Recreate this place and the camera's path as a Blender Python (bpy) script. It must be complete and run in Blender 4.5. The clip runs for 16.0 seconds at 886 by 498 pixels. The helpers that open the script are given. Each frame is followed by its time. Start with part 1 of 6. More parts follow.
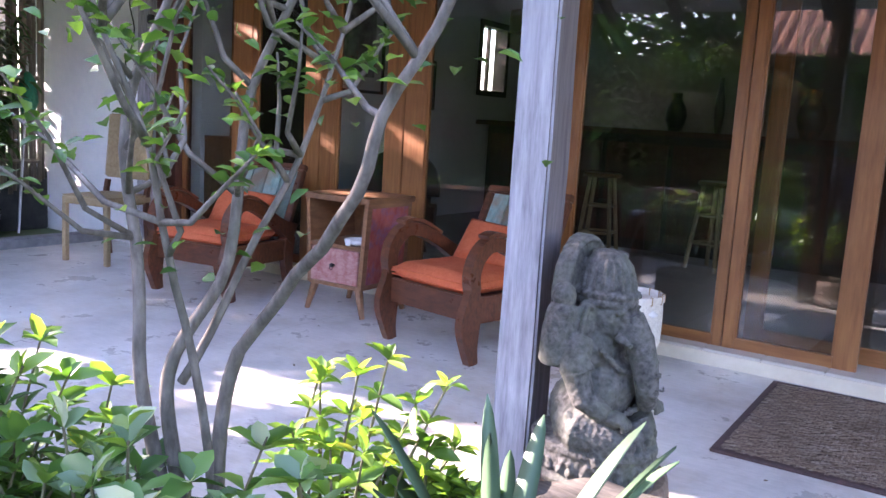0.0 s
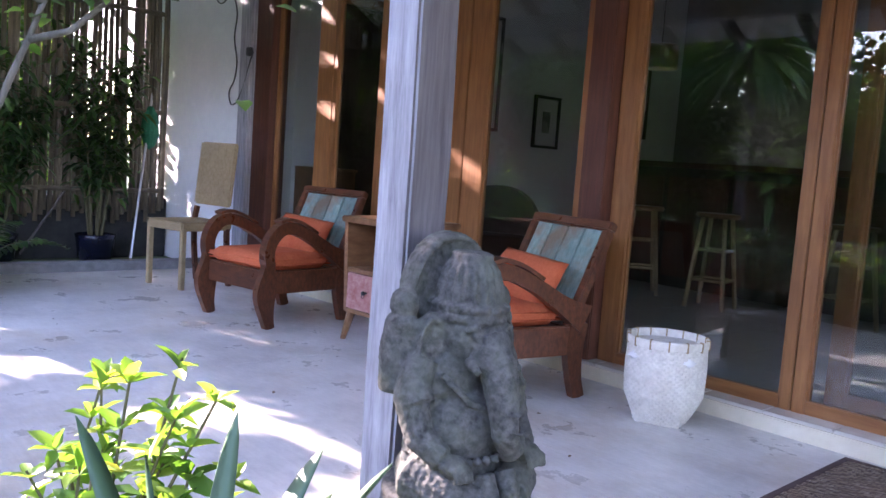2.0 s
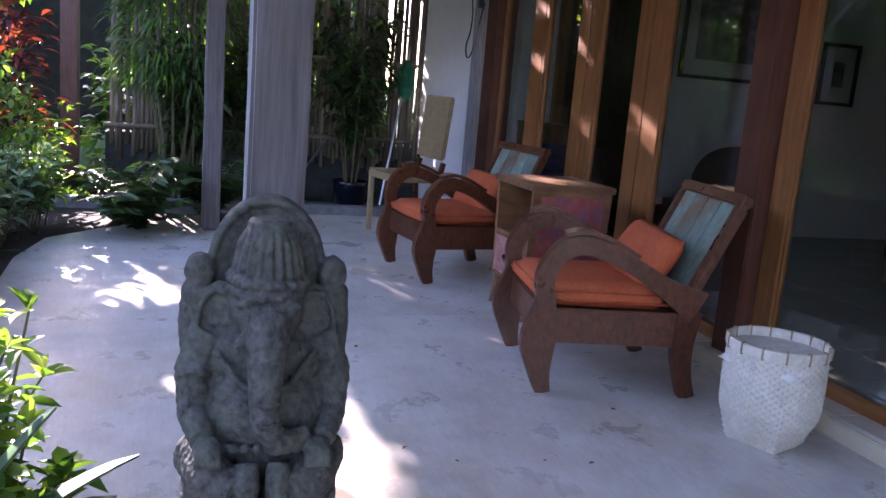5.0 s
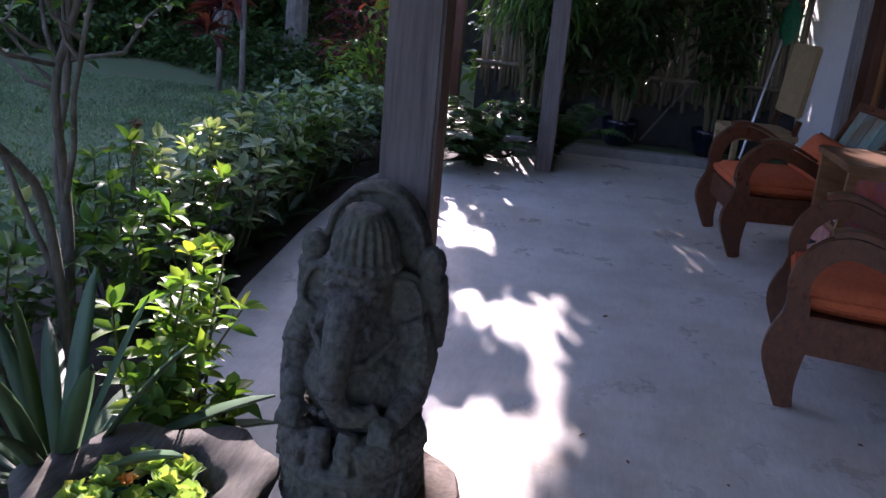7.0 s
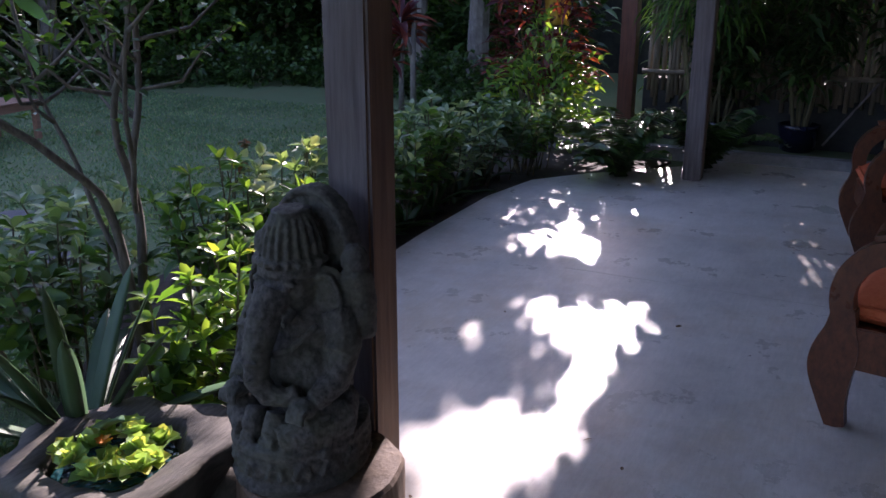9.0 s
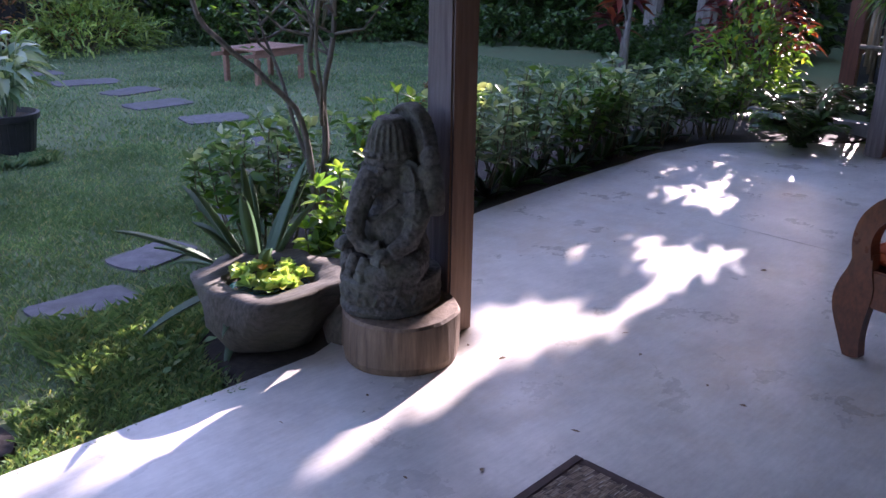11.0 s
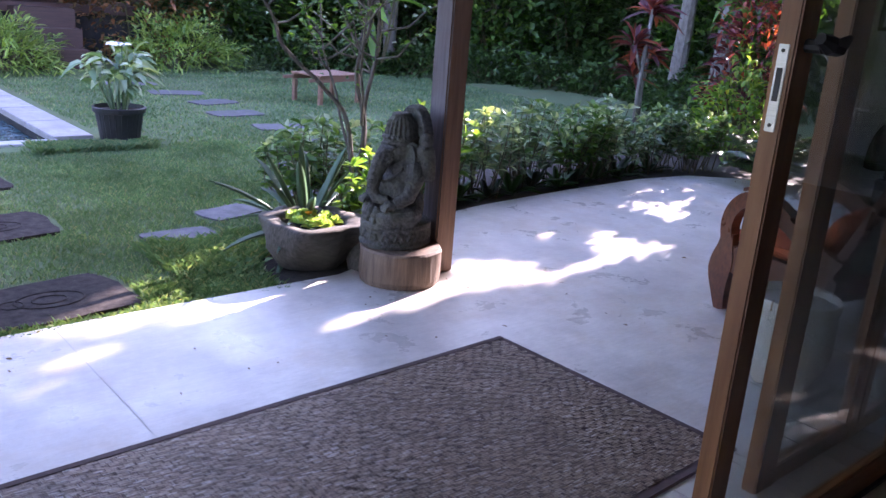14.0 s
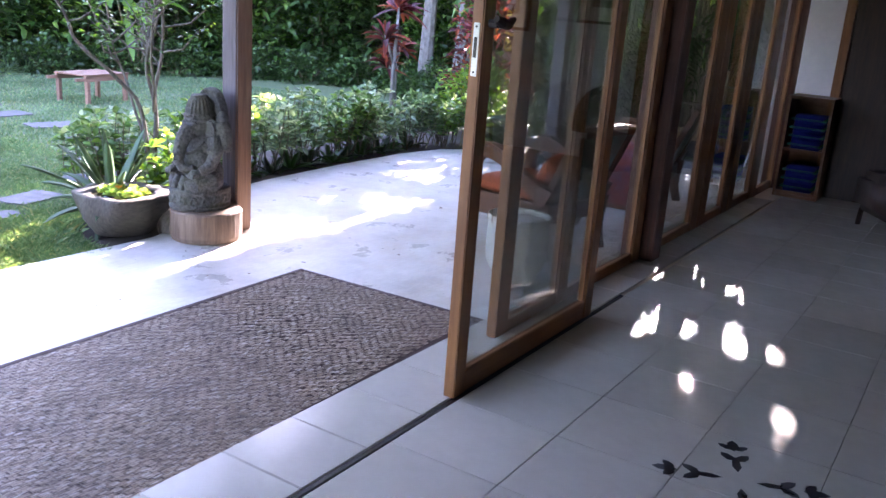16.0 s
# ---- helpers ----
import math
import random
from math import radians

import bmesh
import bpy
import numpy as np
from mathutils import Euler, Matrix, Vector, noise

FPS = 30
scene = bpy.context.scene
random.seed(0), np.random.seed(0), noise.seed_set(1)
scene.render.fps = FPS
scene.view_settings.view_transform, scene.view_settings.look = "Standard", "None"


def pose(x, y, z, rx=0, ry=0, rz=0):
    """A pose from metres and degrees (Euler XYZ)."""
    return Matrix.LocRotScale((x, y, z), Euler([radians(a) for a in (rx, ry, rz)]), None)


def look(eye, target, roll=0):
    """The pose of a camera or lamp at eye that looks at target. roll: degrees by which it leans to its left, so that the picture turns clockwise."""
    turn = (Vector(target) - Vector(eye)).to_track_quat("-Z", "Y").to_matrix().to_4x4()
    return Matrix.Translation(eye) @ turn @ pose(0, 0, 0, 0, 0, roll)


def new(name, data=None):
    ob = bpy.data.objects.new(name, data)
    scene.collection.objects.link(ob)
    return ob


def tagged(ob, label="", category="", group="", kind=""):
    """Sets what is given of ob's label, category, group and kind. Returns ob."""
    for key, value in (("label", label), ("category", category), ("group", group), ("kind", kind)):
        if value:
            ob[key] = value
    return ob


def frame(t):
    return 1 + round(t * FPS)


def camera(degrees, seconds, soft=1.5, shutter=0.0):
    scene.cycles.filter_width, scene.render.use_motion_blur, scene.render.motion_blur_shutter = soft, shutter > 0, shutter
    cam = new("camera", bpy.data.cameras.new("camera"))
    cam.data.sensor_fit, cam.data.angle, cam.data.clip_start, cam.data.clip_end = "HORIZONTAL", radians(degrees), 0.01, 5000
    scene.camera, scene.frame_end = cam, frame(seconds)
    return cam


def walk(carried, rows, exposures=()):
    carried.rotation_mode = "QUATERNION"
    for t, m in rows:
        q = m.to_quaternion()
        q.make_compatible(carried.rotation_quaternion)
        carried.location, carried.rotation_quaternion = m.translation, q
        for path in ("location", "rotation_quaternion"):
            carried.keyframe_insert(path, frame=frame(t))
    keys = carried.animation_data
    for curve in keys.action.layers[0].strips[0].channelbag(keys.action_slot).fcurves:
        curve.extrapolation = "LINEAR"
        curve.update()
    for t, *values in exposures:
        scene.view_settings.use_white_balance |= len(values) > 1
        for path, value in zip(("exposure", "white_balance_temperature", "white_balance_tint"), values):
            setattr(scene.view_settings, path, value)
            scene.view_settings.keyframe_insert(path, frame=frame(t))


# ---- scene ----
cam = camera(55.2, 16.0)
PATH = [
    (0, (0.331, -0.349, 1.197), (-0.766, 1.296, 0.893), 3.5),
    (0.5, (0.479, -0.179, 1.198), (-0.677, 1.431, 0.928), 3.2),
    (1, (0.569, 0.04, 1.165), (-0.728, 1.547, 0.951), 3.0),
    (1.5, (0.639, 0.298, 1.115), (-0.764, 1.705, 0.89), 3.0),
    (2, (0.758, 0.57, 1.047), (-0.709, 1.915, 0.847), 4.1),
    (2.5, (0.846, 0.823, 1.02), (-0.728, 2.041, 0.823), 5.2),
    (3, (0.93, 1.04, 1.055), (-0.697, 2.187, 0.862), 5.7),
    (3.5, (0.995, 1.267, 1.043), (-0.708, 2.3, 0.863), 6.3),
    (6, (1.152, 2.017, 1.234), (-0.761, 2.299, 0.725), 5.5),
    (6.5, (1.091, 2.218, 1.275), (-0.829, 2.258, 0.719), 7.2),
    (7, (1.081, 2.366, 1.335), (-0.795, 2.045, 0.72), 5.0),
    (7.5, (0.998, 2.535, 1.325), (-0.863, 2.098, 0.738), 2.5),
    (8, (0.996, 2.71, 1.334), (-0.836, 2.168, 0.743), 1.6),
    (8.5, (1.001, 2.901, 1.369), (-0.783, 2.21, 0.786), 0.6),
    (9, (0.963, 3.101, 1.355), (-0.74, 2.239, 0.758), -0.0),
    (11.5, (1.363, 4.254, 1.405), (0.171, 2.777, 0.776), 1.2),
    (12, (1.433, 4.459, 1.411), (0.371, 2.864, 0.836), 1.4),
    (12.5, (1.564, 4.662, 1.434), (0.489, 3.083, 0.839), 2.0),
    (13, (1.682, 4.847, 1.439), (0.533, 3.306, 0.886), 3.5),
    (13.5, (1.82, 5.046, 1.439), (0.589, 3.58, 0.861), 4.0),
    (14, (2.015, 5.235, 1.45), (0.745, 3.805, 0.867), 4.5),
    (14.5, (2.153, 5.414, 1.422), (0.869, 3.984, 0.871), 5.0),
    (15, (2.366, 5.568, 1.424), (0.985, 4.225, 0.883), 6.0),
    (15.5, (2.572, 5.711, 1.424), (1.077, 4.49, 0.898), 6.4),
    (16, (2.834, 5.842, 1.433), (1.207, 4.814, 0.89), 4.2),
]
EXPOSURES = [(0.0, 3.9, 6400, 39), (3.7, 3.7, 6350, 39), (6.0, 2.5, 6080, 38), (9.0, 1.9, 6180, 36), (11.5, 2.8, 6130, 42), (14.0, 3.35, 6150, 42), (16.0, 4.5, 6350, 40)]
walk(cam, [(t, look(eye, target, roll)) for t, eye, target, roll in PATH], EXPOSURES)

# ---- light: late sun from the west end of the terrace, and the sky ----
SUN_DIR = Vector((0.967, 0.253, -0.445)).normalized()
sky_world = bpy.data.worlds.new("sky")
scene.world = sky_world
sky_world.use_nodes = True
wn = sky_world.node_tree
sky_tex = wn.nodes.new("ShaderNodeTexSky")
sky_tex.sky_type, sky_tex.sun_disc = "NISHITA", False
sky_tex.sun_elevation = math.asin(-SUN_DIR.z)
sky_tex.sun_rotation = math.atan2(-SUN_DIR.x, -SUN_DIR.y)
wn.links.new(sky_tex.outputs[0], wn.nodes["Background"].inputs[0])
wn.nodes["Background"].inputs[1].default_value = 0.15
sun_data = bpy.data.lights.new("sun", "SUN")
sun_data.energy, sun_data.angle, sun_data.color = 3.6, radians(0.5), (1.0, 0.93, 0.82)
sun = new("sun", sun_data)
sun.rotation_mode = "QUATERNION"
sun.rotation_quaternion = SUN_DIR.to_track_quat("-Z", "Y")
sun.location = (-20, -5, 12)


# ---- materials ----
def shader(name):
    m = bpy.data.materials.new(name)
    m.use_nodes = True
    nt = m.node_tree
    return m, nt, nt.nodes, nt.links, nt.nodes["Principled BSDF"]


def noise_node(nt, vec, scale, detail=4.0, rough=0.6):
    n = nt.nodes.new("ShaderNodeTexNoise")
    n.inputs["Scale"].default_value, n.inputs["Detail"].default_value, n.inputs["Roughness"].default_value = scale, detail, rough
    nt.links.new(vec, n.inputs["Vector"])
    return n.outputs["Fac"]


def ramp(nt, fac, stops):
    r = nt.nodes.new("ShaderNodeValToRGB")
    e = r.color_ramp.elements
    e[0].position, e[0].color = stops[0][0], (*stops[0][1], 1)
    e[1].position, e[1].color = stops[-1][0], (*stops[-1][1], 1)
    for p, c in stops[1:-1]:
        e.new(p).color = (*c, 1)
    nt.links.new(fac, r.inputs[0])
    return r.outputs[0]


def mixed(nt, fac, a, b, blend="MIX"):
    n = nt.nodes.new("ShaderNodeMix")
    n.data_type, n.blend_type = "RGBA", blend
    for s, v in ((n.inputs[0], fac), (n.inputs[6], a), (n.inputs[7], b)):
        if isinstance(v, (int, float)):
            s.default_value = v
        elif isinstance(v, tuple):
            s.default_value = (*v, 1)
        else:
            nt.links.new(v, s)
    return n.outputs[2]


def surf(name, a, b, scale=12.0, stretch=(1, 1, 1), rough=0.6, bump=0.15, stain=None, stain_scale=1.5, stain_amount=0.5, metal=0.0, vary=0.0, spec=0.5, glossy=0.0):
    """Two tones over a stretched grain, a second tone in larger stains, relief from the grain."""
    m, nt, nodes, links, p = shader(name)
    tc = nodes.new("ShaderNodeTexCoord")
    mp = nodes.new("ShaderNodeMapping")
    mp.inputs["Scale"].default_value = stretch
    links.new(tc.outputs["Object"], mp.inputs[0])
    g = noise_node(nt, mp.outputs[0], scale, 6, 0.65)
    col = ramp(nt, g, [(0.3, a), (0.7, b)])
    if stain:
        s = noise_node(nt, tc.outputs["Object"], stain_scale, 5, 0.6)
        f = ramp(nt, s, [(0.45, (0, 0, 0)), (0.68, (stain_amount,) * 3)])
        col = mixed(nt, f, col, stain)
    if vary:
        oi = nodes.new("ShaderNodeObjectInfo")
        hs = nodes.new("ShaderNodeHueSaturation")
        mr = nodes.new("ShaderNodeMapRange")
        mr.inputs[3].default_value, mr.inputs[4].default_value = 1 - vary, 1 + vary
        links.new(oi.outputs["Random"], mr.inputs[0])
        links.new(mr.outputs[0], hs.inputs["Value"])
        links.new(col, hs.inputs["Color"])
        col = hs.outputs[0]
    links.new(col, p.inputs["Base Color"])
    p.inputs["Metallic"].default_value = metal
    p.inputs["Specular IOR Level"].default_value = spec
    rr = nodes.new("ShaderNodeMapRange")
    rr.inputs[3].default_value, rr.inputs[4].default_value = max(0.05, rough - 0.12 - glossy), min(1, rough + 0.12)
    links.new(noise_node(nt, tc.outputs["Object"], stain_scale * 3, 4), rr.inputs[0])
    links.new(rr.outputs[0], p.inputs["Roughness"])
    if bump:
        bn = nodes.new("ShaderNodeBump")
        bn.inputs["Strength"].default_value, bn.inputs["Distance"].default_value = min(1, bump * 2), 0.004
        links.new(g, bn.inputs["Height"])
        links.new(bn.outputs[0], p.inputs["Normal"])
    return m


def leafy(name, stops, rough=0.4, through_light=0.35, spec=0.4):
    """Leaves: colour varies from leaf to leaf, some light passes through."""
    m, nt, nodes, links, p = shader(name)
    geo = nodes.new("ShaderNodeNewGeometry")
    col = ramp(nt, geo.outputs["Random Per Island"], stops)
    tc = nodes.new("ShaderNodeTexCoord")
    big = ramp(nt, noise_node(nt, tc.outputs["Object"], 1.7, 3), [(0.3, (0.7, 0.7, 0.7)), (0.7, (1.25, 1.25, 1.2))])
    col = mixed(nt, 1.0, col, big, "MULTIPLY")
    links.new(col, p.inputs["Base Color"])
    p.inputs["Roughness"].default_value, p.inputs["Specular IOR Level"].default_value = rough, spec
    tr = nodes.new("ShaderNodeBsdfTranslucent")
    warm = mixed(nt, 1.0, col, (1.9, 1.8, 0.6), "MULTIPLY")
    links.new(warm, tr.inputs[0])
    mx = nodes.new("ShaderNodeMixShader")
    mx.inputs[0].default_value = through_light
    links.new(p.outputs[0], mx.inputs[1])
    links.new(tr.outputs[0], mx.inputs[2])
    links.new(mx.outputs[0], nodes["Material Output"].inputs[0])
    return m


def glass_mat(name, rough=0.0):
    m, nt, nodes, links, p = shader(name)
    nodes.remove(p)
    gl, tr, mx, lw, pw, sc = (nodes.new(k) for k in ("ShaderNodeBsdfGlossy", "ShaderNodeBsdfTransparent", "ShaderNodeMixShader", "ShaderNodeLayerWeight", "ShaderNodeMath", "ShaderNodeMapRange"))
    gl.inputs["Roughness"].default_value = rough
    lw.inputs["Blend"].default_value = 0.5
    pw.operation = "POWER"
    pw.inputs[1].default_value = 4.0
    sc.inputs[3].default_value, sc.inputs[4].default_value = 0.07, 0.9
    links.new(lw.outputs["Facing"], pw.inputs[0])
    links.new(pw.outputs[0], sc.inputs[0])
    tr.inputs[0].default_value = (0.78, 0.81, 0.80, 1)
    links.new(sc.outputs[0], mx.inputs[0])
    links.new(tr.outputs[0], mx.inputs[1])
    links.new(gl.outputs[0], mx.inputs[2])
    links.new(mx.outputs[0], nodes["Material Output"].inputs[0])
    return m


def concrete():
    """Trowelled cement: cloudy tones, brown water stains, fine scratches, uneven polish."""
    m, nt, nodes, links, p = shader("polished_concrete")
    tc = nodes.new("ShaderNodeTexCoord")
    o = tc.outputs["Object"]
    col = ramp(nt, noise_node(nt, o, 2.1, 10, 0.72), [(0.28, (0.40, 0.375, 0.34)), (0.5, (0.58, 0.55, 0.50)), (0.72, (0.72, 0.69, 0.64))])
    col = mixed(nt, ramp(nt, noise_node(nt, o, 1.1, 8, 0.75), [(0.50, (0, 0, 0)), (0.66, (0.55,) * 3)]), col, (0.46, 0.36, 0.24))
    mp = nodes.new("ShaderNodeMapping")
    mp.inputs["Scale"].default_value, mp.inputs["Rotation"].default_value = (1.0, 7.0, 1.0), (0, 0, 0.5)
    links.new(o, mp.inputs[0])
    fine = noise_node(nt, mp.outputs[0], 9, 8, 0.8)
    col = mixed(nt, 1.0, col, ramp(nt, fine, [(0.3, (0.86, 0.86, 0.86)), (0.7, (1.1, 1.1, 1.1))]), "MULTIPLY")
    grit = noise_node(nt, o, 70, 6, 0.8)
    col = mixed(nt, 1.0, col, ramp(nt, grit, [(0.25, (0.8, 0.8, 0.79)), (0.42, (1, 1, 1))]), "MULTIPLY")
    links.new(col, p.inputs["Base Color"])
    rr = nodes.new("ShaderNodeMapRange")
    rr.inputs[1].default_value, rr.inputs[2].default_value = 0.3, 0.7
    rr.inputs[3].default_value, rr.inputs[4].default_value = 0.2, 0.52
    links.new(noise_node(nt, o, 3.3, 6, 0.7), rr.inputs[0])
    links.new(rr.outputs[0], p.inputs["Roughness"])
    bn = nodes.new("ShaderNodeBump")
    bn.inputs["Strength"].default_value, bn.inputs["Distance"].default_value = 0.12, 0.004
    links.new(fine, bn.inputs["Height"])
    links.new(bn.outputs[0], p.inputs["Normal"])
    return m


CONCRETE = concrete()
PLINTH = surf("cream_plinth", (0.62, 0.56, 0.42), (0.72, 0.66, 0.52), 9, (1, 1, 1), 0.6, 0.05, (0.5, 0.44, 0.32), 3, 0.3)
TILE = surf("cream_floor_tile", (0.56, 0.53, 0.46), (0.64, 0.61, 0.54), 6, (1, 1, 1), 0.22, 0.015, (0.5, 0.46, 0.38), 2.2, 0.3, vary=0.05, glossy=0.06)
GROUT = surf("grout", (0.48, 0.455, 0.40), (0.56, 0.53, 0.47), 30, rough=0.9)
WHITE = surf("white_plaster", (0.79, 0.80, 0.81), (0.86, 0.86, 0.86), 18, (1, 1, 1), 0.85, 0.06, (0.66, 0.67, 0.68), 1.2, 0.35)
TEAK = surf("oiled_teak", (0.20, 0.075, 0.022), (0.38, 0.165, 0.055), 7, (4, 4, 0.35), 0.42, 0.06, (0.16, 0.055, 0.018), 2.0, 0.4, vary=0.12)
TEAK_X = surf("oiled_teak_rail", (0.20, 0.075, 0.022), (0.36, 0.155, 0.05), 7, (0.35, 4, 4), 0.42, 0.06, (0.16, 0.055, 0.018), 2.0, 0.4, vary=0.1)
DARKPOST = surf("dark_red_wood", (0.06, 0.018, 0.01), (0.13, 0.042, 0.022), 8, (5, 5, 0.4), 0.5, 0.15, (0.18, 0.08, 0.05), 4, 0.3)
GREYWOOD = surf("weathered_grey_wood", (0.17, 0.165, 0.18), (0.46, 0.45, 0.47), 11, (4, 4, 0.4), 0.75, 0.5, (0.34, 0.33, 0.35), 3.0, 0.5)
CHAIRWOOD = surf("reclaimed_brown_wood", (0.055, 0.018, 0.009), (0.165, 0.056, 0.024), 9, (1, 5, 3), 0.36, 0.22, (0.04, 0.018, 0.01), 3.5, 0.5, vary=0.1, glossy=0.08)
TABLEWOOD = surf("brown_table_wood", (0.16, 0.07, 0.03), (0.30, 0.15, 0.07), 8, (3, 1, 4), 0.45, 0.15, (0.1, 0.04, 0.02), 3, 0.4, vary=0.1)
TEALBOARD = surf("worn_teal_paint", (0.10, 0.20, 0.18), (0.24, 0.33, 0.29), 10, (5, 5, 0.6), 0.6, 0.3, (0.22, 0.13, 0.07), 6, 0.85, vary=0.25)
REDPAINT = surf("worn_red_paint", (0.30, 0.035, 0.03), (0.42, 0.12, 0.09), 14, (2, 2, 1), 0.6, 0.3, (0.12, 0.12, 0.26), 12, 0.7)
PINKPAINT = surf("worn_pink_paint", (0.36, 0.16, 0.13), (0.5, 0.28, 0.24), 20, (1, 1, 3), 0.65, 0.4, (0.30, 0.07, 0.06), 14, 0.9)
ORANGE = surf("orange_canvas", (0.50, 0.105, 0.04), (0.60, 0.155, 0.065), 60, (1, 1, 1), 0.85, 0.12, (0.42, 0.06, 0.025), 4, 0.4, spec=0.2)
CANE = surf("tan_cane", (0.26, 0.18, 0.09), (0.42, 0.31, 0.17), 40, (1, 1, 1), 0.6, 0.3, (0.2, 0.13, 0.07), 5, 0.4, vary=0.1)
BASKET = surf("whitewashed_bamboo", (0.55, 0.52, 0.45), (0.74, 0.71, 0.63), 30, (1, 1, 1), 0.65, 0.2, (0.45, 0.38, 0.28), 8, 0.3, vary=0.1)
MATWEAVE = surf("brown_woven_palm", (0.12, 0.08, 0.055), (0.26, 0.19, 0.135), 25, (1, 1, 1), 0.7, 0.4, (0.28, 0.20, 0.13), 10, 0.4, vary=0.25)
MATEDGE = surf("dark_mat_binding", (0.06, 0.038, 0.033), (0.10, 0.06, 0.055), 40, rough=0.85)
STONE = surf("mossy_volcanic_stone", (0.016, 0.016, 0.014), (0.118, 0.114, 0.10), 55, (1, 1, 1), 0.85, 1.0, (0.10, 0.11, 0.075), 9, 0.6)
SLATE = surf("grey_paving_stone", (0.06, 0.06, 0.066), (0.135, 0.13, 0.138), 14, rough=0.8, bump=0.5, stain=(0.07, 0.075, 0.05), stain_scale=4, vary=0.2)
BASINSTONE = surf("rough_river_stone", (0.03, 0.026, 0.02), (0.115, 0.10, 0.082), 16, (1, 5, 3), rough=0.85, bump=0.8, stain=(0.10, 0.10, 0.06), stain_scale=4, stain_amount=0.6)
LOG = surf("split_log", (0.09, 0.058, 0.038), (0.24, 0.165, 0.11), 9, (5, 5, 0.35), 0.75, 0.5, (0.07, 0.05, 0.035), 3, 0.5)
BAMBOO = surf("dry_bamboo", (0.09, 0.07, 0.047), (0.20, 0.165, 0.115), 6, (3, 3, 0.5), 0.6, 0.1, (0.13, 0.10, 0.06), 2, 0.5, vary=0.3)
TWIG = surf("dark_twig_bark", (0.05, 0.04, 0.03), (0.20, 0.175, 0.145), 34, (1, 1, 0.35), 0.85, 0.7, (0.06, 0.065, 0.04), 9, 0.5)
BARK = surf("grey_bark", (0.09, 0.08, 0.07), (0.22, 0.205, 0.18), 22, (1, 1, 0.5), 0.85, 0.6, (0.09, 0.08, 0.06), 6, 0.5)
STEM = surf("green_brown_stem", (0.07, 0.07, 0.03), (0.14, 0.12, 0.06), 20, rough=0.8)
SOIL = surf("dark_soil", (0.018, 0.013, 0.009), (0.05, 0.038, 0.026), 30, rough=0.95, bump=0.9)
BLACKPLASTIC = surf("black_plastic", (0.012, 0.012, 0.013), (0.025, 0.025, 0.027), 20, rough=0.45, bump=0.02)
BLUEPOT = surf("blue_glazed_pot", (0.006, 0.007, 0.018), (0.010, 0.012, 0.03), 10, rough=0.25, bump=0.02)
DARKWOOD = surf("dark_furniture_wood", (0.025, 0.014, 0.010), (0.06, 0.032, 0.02), 9, (4, 4, 0.5), 0.45, 0.1, vary=0.15)
DARKWALL = surf("rough_dark_wall", (0.015, 0.015, 0.015), (0.04, 0.042, 0.038), 8, rough=0.9, bump=0.3)
KERB = surf("grey_cement_kerb", (0.16, 0.16, 0.165), (0.26, 0.26, 0.26), 14, rough=0.8, bump=0.3, stain=(0.1, 0.1, 0.09), stain_scale=3)
STEEL = surf("brushed_steel", (0.45, 0.45, 0.45), (0.6, 0.6, 0.6), 40, (1, 1, 8), 0.35, 0.03, metal=1.0)
BLACKIRON = surf("black_iron", (0.01, 0.01, 0.01), (0.03, 0.028, 0.026), 20, rough=0.5, bump=0.1)
CERAMIC = surf("white_ceramic", (0.7, 0.7, 0.68), (0.8, 0.8, 0.78), 8, rough=0.25, bump=0.0)
TERRACOTTA = surf("clay_roof_tile", (0.20, 0.075, 0.04), (0.36, 0.16, 0.09), 12, rough=0.8, bump=0.4, stain=(0.08, 0.06, 0.05), stain_scale=2, vary=0.2)
PAPER = surf("framed_print", (0.10, 0.11, 0.10), (0.45, 0.45, 0.42), 9, rough=0.5, bump=0.0, stain=(0.05, 0.06, 0.05), stain_scale=6, stain_amount=0.8)
TOWEL = surf("blue_towel", (0.010, 0.018, 0.16), (0.02, 0.035, 0.26), 80, rough=0.95, bump=0.6)
TOWELGREEN = surf("green_towel_stripe", (0.01, 0.12, 0.07), (0.02, 0.2, 0.12), 80, rough=0.95, bump=0.6)
CABLE = surf("black_cable", (0.01, 0.01, 0.01), (0.02, 0.02, 0.02), 30, rough=0.5, bump=0)
NET = surf("green_net", (0.005, 0.10, 0.05), (0.01, 0.18, 0.09), 60, rough=0.8)
BENCHWOOD = surf("reddish_bench_wood", (0.18, 0.09, 0.055), (0.32, 0.18, 0.12), 8, (0.5, 5, 5), 0.6, 0.2, vary=0.12)
STEPWOOD = surf("deck_wood", (0.05, 0.027, 0.022), (0.10, 0.055, 0.042), 8, (0.5, 5, 5), 0.6, 0.2, vary=0.12)
GLASS = glass_mat("window_glass")
LAWN = surf("lawn_turf", (0.075, 0.105, 0.052), (0.14, 0.19, 0.10), 60, rough=0.95, bump=0.8, stain=(0.13, 0.135, 0.07), stain_scale=1.6, stain_amount=0.7, spec=0.1)
GRASS = leafy("grass_blade", [(0.0, (0.07, 0.14, 0.078)), (0.6, (0.12, 0.21, 0.118)), (0.92, (0.2, 0.26, 0.155)), (1.0, (0.27, 0.26, 0.165))], 0.6, 0.3, 0.2)
LEAF = leafy("glossy_green_leaf", [(0.0, (0.025, 0.075, 0.016)), (0.6, (0.06, 0.15, 0.03)), (1.0, (0.13, 0.24, 0.05))])
